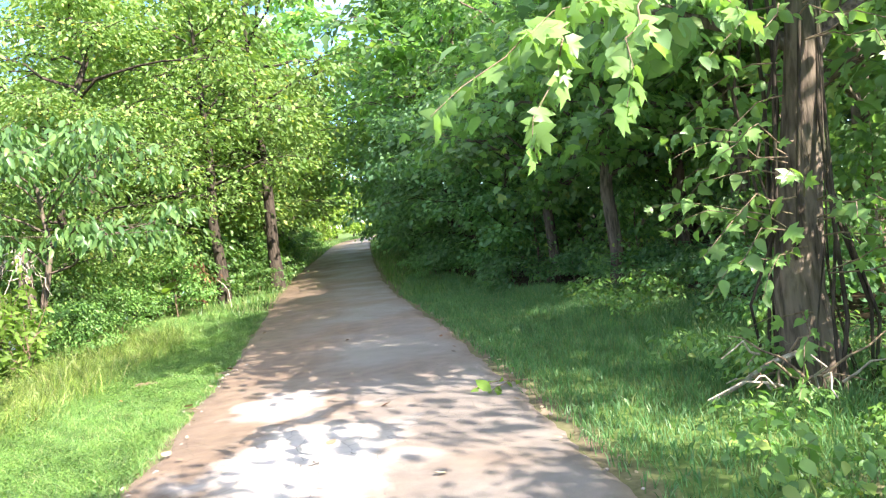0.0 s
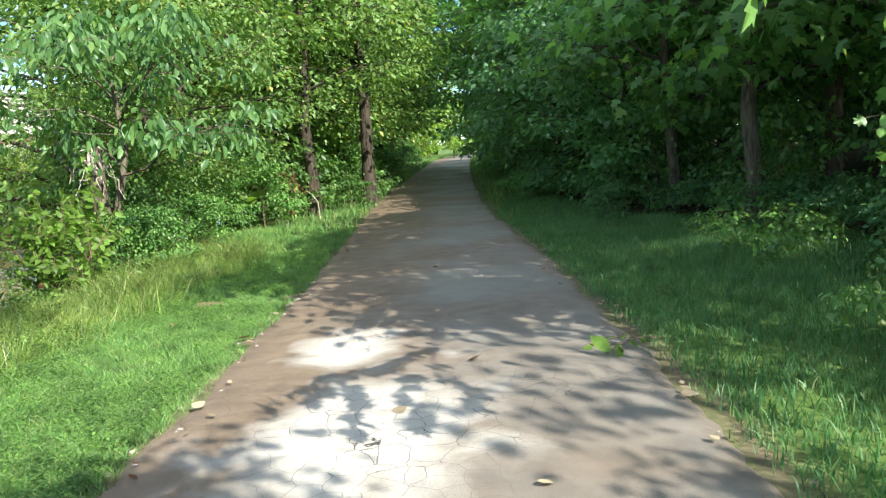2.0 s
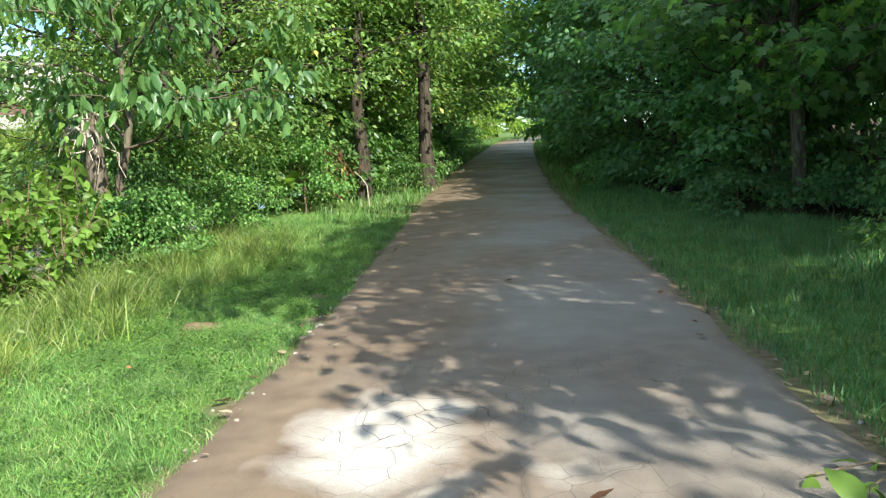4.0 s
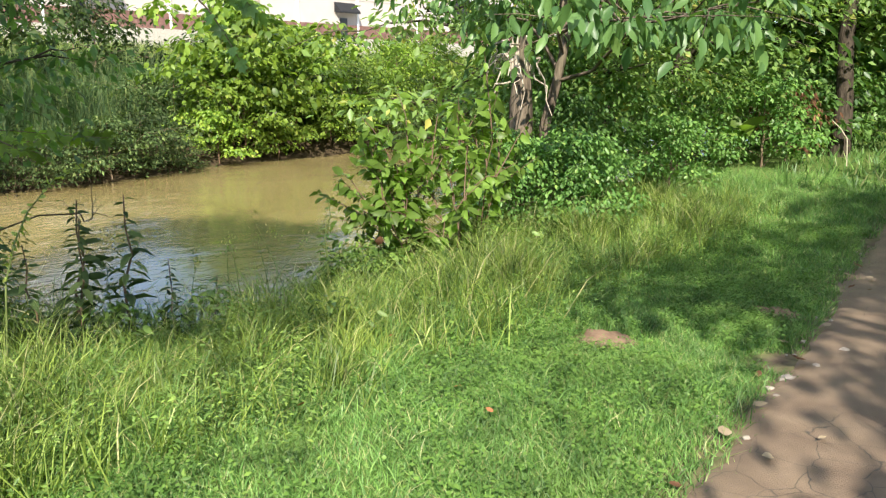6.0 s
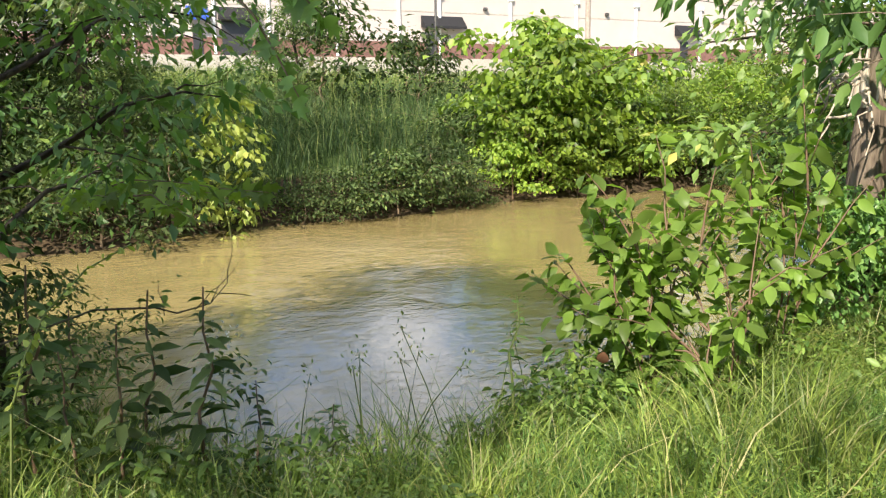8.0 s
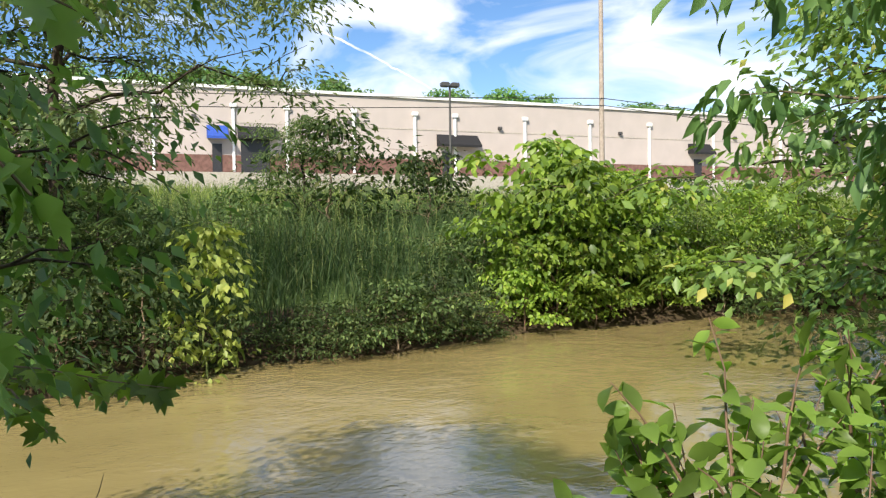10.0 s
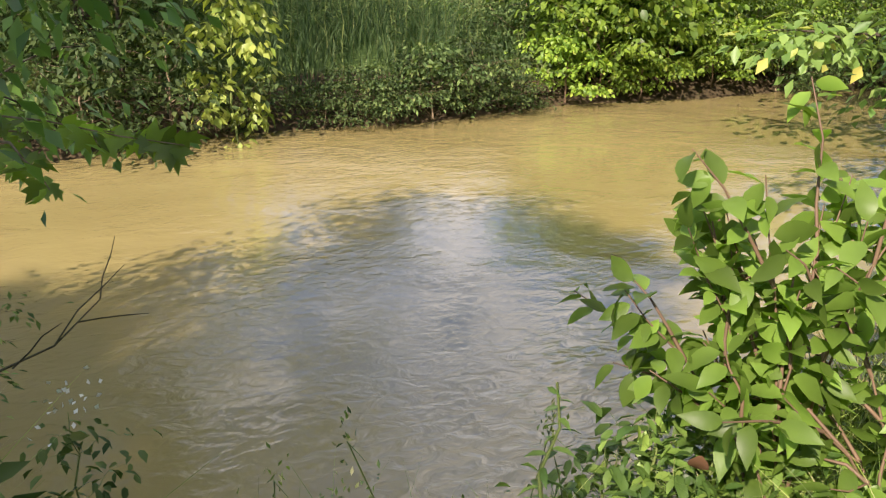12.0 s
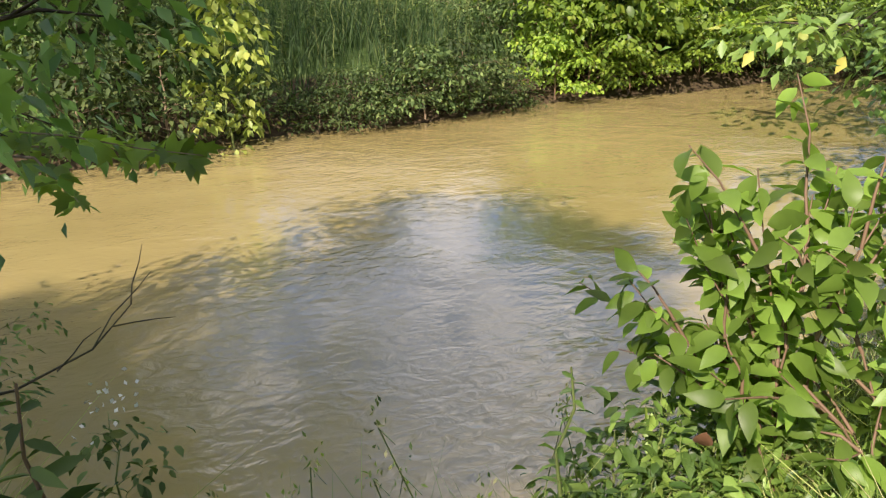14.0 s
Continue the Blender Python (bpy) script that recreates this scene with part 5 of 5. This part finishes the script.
for n in range(9):
    p0 = hero_rng.normal(0, 0.14, 3) * [0.7, 2.2, 0]
    top = p0 + [hero_rng.normal(0, 0.1), hero_rng.normal(0, 0.1), hero_rng.uniform(0.3, 0.62)]
    stalk = add("stalk", tube_mesh("stalk", [(np.array([p0, (p0 + top) / 2 + [0, 0, 0.05], top, top + [0.05, 0.03, -0.03]]), np.array([0.003, 0.0025, 0.002, 0.001]))], STEM_GREEN, 4), bent_grass)
    pts = top + hero_rng.normal(0, 0.018, (16, 3)) * [1, 1, 2]
    add("seed_head", leaf_mesh("seed_head", pts, hero_rng.normal(0, 0.5, (16, 3)) + [0, 0, 1], hero_rng.normal(0, 1, (16, 3)), 0.022, 0.4, "small", GRASS_TALL), stalk)
dead_leaf = add("dead_leaf", fine_leaf("dead_leaf", 0.7, 0.6, LEAF_DEAD), None)
dead_leaf.matrix_world = leaf_pose((-5.0, 9.68, 0.33), (-0.2, -0.1, -1), (0.8, -0.6, 0.2), 0.085)
tagged(dead_leaf, "withered red-brown leaf hanging in the bank shrub", "leaf")

# the vine-hung tree beside the path
vine_tree = make_tree("vine_tree", "big rough-barked tree hung with vines beside the path", "tree", 73, LEAF_WOOD, BARK, "oval",
                      height=6.6, trunk_r=0.2, low=2.5, spread=2.1, limbs=17, subs=5, leaves=3300, leaf_len=0.18, leaf_w=0.7, cluster=0.32, droop=0.7)
put(vine_tree, True, 3.4, 6.1, 50, 1.0)
v_rng = np.random.default_rng(9)
for n in range(13):
    a = v_rng.uniform(0, 6.28)
    r = 0.27
    b0 = np.array([math.cos(a) * r * 1.3, math.sin(a) * r * 1.3, -0.1])
    mid = np.array([math.cos(a + 0.5) * r, math.sin(a + 0.5) * r, 1.2])
    end = np.array([math.cos(a + 1.1) * r * 0.9, math.sin(a + 1.1) * r * 0.9, v_rng.uniform(2.0, 3.4)])
    ln = np.stack([b0, (b0 + mid) / 2 + v_rng.normal(0, 0.09, 3), mid, (mid + end) / 2 + v_rng.normal(0, 0.09, 3), end])
    add("climbing_vine", tube_mesh("climbing_vine", [(ln, np.full(5, v_rng.uniform(0.006, 0.018)))], BARK_DARK, 6), vine_tree)
vine = thing("hanging_vine", "vine with pale green lobed leaves hanging from the tree", "vine", 3.3, 5.8, 1.5)
stems = []
for n in range(38):
    a = v_rng.uniform(2.2, 5.8)
    z = v_rng.uniform(-1.0, 1.9)
    p0 = np.array([0.1 * math.cos(a), 0.1 * math.sin(a), z])
    stems.append(ease(p0, p0 + [v_rng.uniform(0.5, 1.1) * math.cos(a), v_rng.uniform(0.5, 1.3) * math.sin(a), v_rng.uniform(-0.5, 0.3)], 0.12, 6, v_rng, 0.03))
VINE_LEAVES = [fine_leaf("leaf", w, c, LEAF_BROAD, 1) for w, c in ((0.62, 0.2), (0.72, 0.34))]
leafy_stems(vine, stems, TWIG, VINE_LEAVES + MAPLE_PALE, 0.115, 0.08, v_rng, 0.8, 0.15)
hanging_branch = thing("overhanging_branch", "overhanging branch with large drooping pale green leaves", "branch", 2.45, 5.1, 2.8)
stems = [ease(np.zeros(3), np.array([-1.25, -1.15, -0.45]), 0.1, 7, v_rng, 0.03), ease(np.array([-0.6, -0.55, -0.12]), np.array([-1.75, -1.0, -0.75]), 0.1, 7, v_rng, 0.03),
         ease(np.array([-0.5, -0.6, -0.15]), np.array([-0.85, -1.3, -0.85]), 0.08, 6, v_rng, 0.03), ease(np.array([-0.9, -0.8, -0.25]), np.array([-1.3, -1.25, -1.0]), 0.06, 6, v_rng, 0.03),
         ease(np.array([-0.3, -0.4, -0.1]), np.array([-0.3, -1.35, -0.5]), 0.06, 6, v_rng, 0.03)]
leafy_stems(hanging_branch, stems, TWIG, MAPLE_PALE, 0.15, 0.045, v_rng, 1.1, 0.25)
brush = thing("brushwood", "tangle of pale dead sticks at the foot of the tree", "branches", 2.95, 5.55, 0.05)
for n in range(16):
    a = v_rng.uniform(0, 6.28)
    p0 = v_rng.normal(0, 0.16, 3) * [1, 1, 0.4] + [0, 0, 0.15]
    add("stick", tube_mesh("stick", [(ease(p0, p0 + [v_rng.uniform(0.25, 0.65) * math.cos(a), v_rng.uniform(0.25, 0.65) * math.sin(a), v_rng.uniform(-0.1, 0.28)], 0.05, 5, v_rng, 0.02), np.linspace(0.011, 0.004, 5))], DEADWOOD if n % 2 else TWIG, 5), brush)
long_stick = add("fallen_branch", tube_mesh("fallen_branch", [(np.array([[2.45, 5.75, 0.04], [2.65, 5.78, 0.12], [2.9, 5.75, 0.27], [3.1, 5.72, 0.33]]), np.array([0.012, 0.018, 0.022, 0.022]))], DEADWOOD, 6), None)
tagged(long_stick, "pale fallen branch leaning at the foot of the tree", "branch")

# ---- the store across the creek ----
FX, BASE, ROOF_Z = -85.0, 7.7, 16.1
store = thing("store_building", "long cream stucco commercial building with brick base and white downspouts", "building", FX, 0, BASE)
part("wall", box(-30, -60, 1.75, 0, 190, ROOF_Z - BASE), STUCCO, store)
part("brick_base", box(-29.9, -60, -0.4, 0.12, 190, 1.75), BRICK, store, "red-brown brick base course")
part("roof_coping", box(-30.2, -60.2, ROOF_Z - BASE, 0.25, 190.2, ROOF_Z - BASE + 0.3), WHITE, store, "white metal roof edge")
part("wall_joint", box(-0.02, -60, 5.0, 0.04, 190, 5.12), CONCRETE, store)
for y in (-26, -14, -2, 12.0, 19.6, 25.0, 32.1, 39.1, 43.9, 52.8, 61.7, 70.4, 80.5, 92, 104, 118):
    spout = part("downspout", box(0.0, y - 0.14, 0.1, 0.24, y + 0.14, 6.5, 0.03), WHITE, store, "white downspout")
    part("hopper", box(0.0, y - 0.34, 6.5, 0.4, y + 0.34, 6.95, 0.05), WHITE, spout)
for y0, y1, c, top, low in ((17.0, 19.0, BLUE, 4.7, 3.5), (20.0, 23.9, BLACK, 4.7, 3.6), (41.7, 46.7, BLACK, 4.6, 3.4), (76.5, 80.0, BLACK, 4.6, 3.4), (3.0, 5.5, BLUE, 4.7, 3.5), (100, 105, BLACK, 7.2, 4.2)):
    bm = bmesh.new()
    v = [bm.verts.new(p) for p in ((0.03, y0, top), (0.03, y1, top), (1.3, y1, low), (1.3, y0, low), (0.03, y0, low - 0.1), (0.03, y1, low - 0.1), (1.3, y0, low - 0.25), (1.3, y1, low - 0.25))]
    for f in ((0, 3, 2, 1), (0, 4, 6, 3), (1, 2, 7, 5), (3, 6, 7, 2), (0, 1, 5, 4), (4, 5, 7, 6)):
        bm.faces.new([v[i] for i in f])
    part("awning", bm, c, store, "blue cloth awning" if c is BLUE else "black cloth awning")
for y0, y1, z1 in ((17.5, 18.45, 2.85), (20.3, 23.2, 3.4), (42.3, 43.4, 2.6), (77.4, 78.6, 2.6), (3.6, 4.6, 2.6)):
    door = part("door", box(0.02, y0, -0.2, 0.17, y1, z1, 0.02), DOOR_DARK, store, "dark metal door")
    part("door_handle", box(0.17, y1 - 0.2, 0.85, 0.24, y1 - 0.12, 1.15, 0.01), STEEL, door)
for y in (3.0, 15.8, 31.6, 49.5, 66.0, 84, 110):
    part("wall_light", box(0.02, y - 0.22, 5.35, 0.45, y + 0.22, 5.7, 0.05), STEEL, store, "dark wall light")

retaining = tagged(new("wall_retaining"), "low weathered concrete retaining wall below the store", "wall", kind="structure")
part("wall", box(-78.4, -70, 4.6, -78, 130, 7.2), CONCRETE, retaining)
part("terrace", box(-84.8, -70, 4.6, -78.4, 190, 7.25), CONCRETE, retaining)

# lamp post, utility pole, cables, bin
lamp_post = thing("street_lamp", "tall dark parking lot lamp with two box heads", "lamp", -58.5, 32.0, float(land(-58.5, 32)))
part("base", box(-0.3, -0.3, -0.1, 0.3, 0.3, 0.6, 0.04), CONCRETE, lamp_post)
add("pole", tube_mesh("pole", [(np.array([[0, 0, 0.5], [0, 0, 8.9]]), np.array([0.11, 0.08]))], STEEL, 10), lamp_post)
for s in (-1, 1):
    part("lamp_head", box(-0.25, s * 0.1, 8.75, 0.3, s * 0.72, 9.1, 0.06), STEEL, lamp_post)
pole_z = float(land(-41, 33.8))
utility_pole = thing("utility_pole", "weathered wooden utility pole carrying cables", "pole", -41, 33.8, pole_z)
add("pole", tube_mesh("pole", [(np.array([[0, 0, -0.5], [0, 0, 13]]), np.array([0.16, 0.12]))], POLE_WOOD, 12), utility_pole)
for zz, ya, yb, sag in ((8.55, -45, 105, -1.9), (8.95, -45, 105, -1.6)):
    for ye in (ya, yb):
        cable = thing("power_cable", "thin dark overhead cable along the store", "cable", -41, 33.8, 0, group="overhead cables")
        add("wire", tube_mesh("wire", [(ease(np.array([0.14, 0, zz]), np.array([-2.0, ye - 33.8, zz + 1.6]), sag, 17, hero_rng, 0.0), np.full(17, 0.022))], CABLE, 5), cable)
bin_y = 63.9
litter_bin = thing("litter_bin", "dark green litter bin beside the path", "bin", -4.2, bin_y, float(land(-4.2, bin_y)))
part("body", box(-0.33, -0.33, 0, 0.33, 0.33, 0.85, 0.05), BIN_GREEN, litter_bin)
part("lid", box(-0.38, -0.38, 0.85, 0.38, 0.38, 1.0, 0.05), BIN_GREEN, litter_bin)

# trees on the rise behind the store
far_wood = make_tree("hill_tree", "distant green tree showing above the store roof", "tree", 77, LEAF_WOOD, BARK, group="hill trees",
                     height=12.0, trunk_r=0.3, low=4.0, spread=4.5, limbs=18, subs=5, leaves=2400, leaf_len=0.7, leaf_w=0.75, cluster=0.8)
for n, (y, top) in enumerate(((22, 1.22), (30, 1.2), (42, 1.12), (61, 1.08), (72, 1.12), (79, 1.1), (85, 1.06), (101, 1.08), (110, 1.06), (14, 1.2), (4, 1.2), (125, 1.1), (140, 1.2))):
    put(far_wood, n == 0, -128, y, n * 47, top, 0, 12.9)

# thin vapour trail high in the sky, its sunlit white put in as a glow
TRAIL, tn, tl, tb = shader("vapour", 1.0, 0.0)
t_mix, t_clear, t_glow = tn.new("ShaderNodeMixShader"), tn.new("ShaderNodeBsdfTransparent"), tn.new("ShaderNodeEmission")
t_glow.inputs["Color"].default_value, t_glow.inputs["Strength"].default_value = (0.95, 0.97, 1.0, 1), 0.75
tl.new(ramp(tn, tl, noise_node(tn, tl, 0.02, 4), [(0.3, (0.15,) * 3), (0.6, (0.75,) * 3)]), t_mix.inputs["Fac"])
tl.new(t_clear.outputs["BSDF"], t_mix.inputs[1])
tl.new(t_glow.outputs["Emission"], t_mix.inputs[2])
tl.new(t_mix.outputs["Shader"], tn["Material Output"].inputs["Surface"])
trail_pts = ease(np.array([-2330.0, 560.0, 610.0]), np.array([-2180.0, 925.0, 395.0]), 8.0, 24, hero_rng, 1.2)
contrail = tagged(new("backdrop_vapour_trail", tube_mesh("vapour_trail", [(trail_pts, np.interp(np.arange(24), [0, 12, 23], [4.0, 3.2, 2.0]))], TRAIL, 6)), "thin white vapour trail across the sky", "vapour trail", kind="structure")

# ---- small things on the path ----
DRY_LEAF = leaf_material("leaf_fallen", (0.28, 0.22, 0.13), (0.42, 0.35, 0.22), (0.40, 0.28, 0.15), 0.1, 0.8, 0.1)
FALLEN = [fine_leaf("fallen_leaf", 0.7, -0.2, DRY_LEAF), fine_leaf("fallen_leaf", 0.85, -0.12, DRY_LEAF, 1), fine_leaf("fallen_leaf", 0.6, -0.25, LEAF_DEAD)]
RUST_LEAF = fine_leaf("fallen_leaf", 0.75, -0.3, leaf_material("leaf_rust", (0.36, 0.14, 0.06), (0.5, 0.22, 0.1), None, 0.2, 0.7, 0.1))
f_rng = np.random.default_rng(15)
spots = [(0.01, 6.8, 2, 0.1), (0.56, 4.82, 0, 0.08), (-0.29, 5.76, 1, 0.09), (1.3, 5.9, 1, 0.09), (-1.54, 5.95, 1, 0.09), (-0.82, 11.27, 2, 0.1), (-2.08, 9.83, 2, 0.12), (-1.93, 7.84, 0, 0.12), (-1.8, 7.6, 1, 0.08)]
for n in range(70):
    y = f_rng.uniform(2.5, 14)
    s = -1 if n % 2 else 1
    x = float(path_x(y)) + s * (HALF - abs(f_rng.normal(0, 0.16)) + 0.06)
    spots.append((x, y, f_rng.integers(3), f_rng.uniform(0.03, 0.075)))
for x, y, kind_of, size in spots:
    leaf = new("fallen_leaf", FALLEN[int(kind_of)])
    z = max(float(land(x, y)) + 0.03, 0.045 if abs(x - float(path_x(y))) < HALF else 0.0)
    leaf.matrix_world = leaf_pose((x, y, z), (math.cos(x * 40), math.sin(x * 40), 0.05), (f_rng.normal(0, 0.2), f_rng.normal(0, 0.2), 1), size)
    tagged(leaf, "dry fallen leaf lying along the path", "leaf", "fallen leaves")
for x, y, size in ((-3.05, 8.3, 0.04), (-2.75, 8.2, 0.035), (-3.4, 7.7, 0.04), (-2.9, 9.05, 0.035), (-3.8, 8.6, 0.04)):
    leaf = new("fallen_leaf", RUST_LEAF)
    leaf.matrix_world = leaf_pose((x, y, float(land(x, y)) + 0.07), (math.cos(x * 33), math.sin(x * 33), 0.1), (f_rng.normal(0, 0.3), f_rng.normal(0, 0.3), 1), size)
    tagged(leaf, "rust-orange fallen leaf lying on the grass", "leaf", "fallen leaves")
GRIT = plain("grit", (0.36, 0.31, 0.26), 0.9, 0.2, 0, 0.3, 30)
for n in range(90):
    y = f_rng.uniform(3.0, 13.0)
    s_ = -1 if n % 4 else 1
    x = float(path_x(y)) + s_ * (HALF + f_rng.normal(0.0, 0.09))
    r = f_rng.uniform(0.006, 0.02) * (1.8 if n % 15 == 0 else 1.0)
    bm = bmesh.new()
    bmesh.ops.create_icosphere(bm, subdivisions=1, radius=r)
    for v in bm.verts:
        v.co = Vector((v.co.x * f_rng.uniform(0.8, 1.5), v.co.y * f_rng.uniform(0.8, 1.2), v.co.z * f_rng.uniform(0.5, 0.8)))
    me = bpy.data.meshes.new("pebble")
    bm.to_mesh(me)
    bm.free()
    me.materials.append(GRIT)
    pebble = new("pebble", me)
    pebble.matrix_world = pose(x, y, max(float(land(x, y)), 0.0) + (0.02 if abs(x - float(path_x(y))) < HALF else 0.004), 0, 0, n * 50)
    tagged(pebble, "small pale pebble at the edge of the path", "pebble", "edge pebbles")
clump = thing("leafy_sprig", "fallen green leafy sprig on the edge of the path", "twig", 0.95, 7.1, 0.05)
leafy_stems(clump, [np.array([[0.35, 0.1, 0.0], [0.1, 0.05, 0.03], [-0.15, -0.05, 0.01]]), np.array([[0.2, 0.05, 0.01], [0.05, -0.15, 0.02], [0, -0.3, 0.01]])], TWIG, OVAL_LEAVES, 0.13, 0.06, hero_rng, 0.0, 0.1)
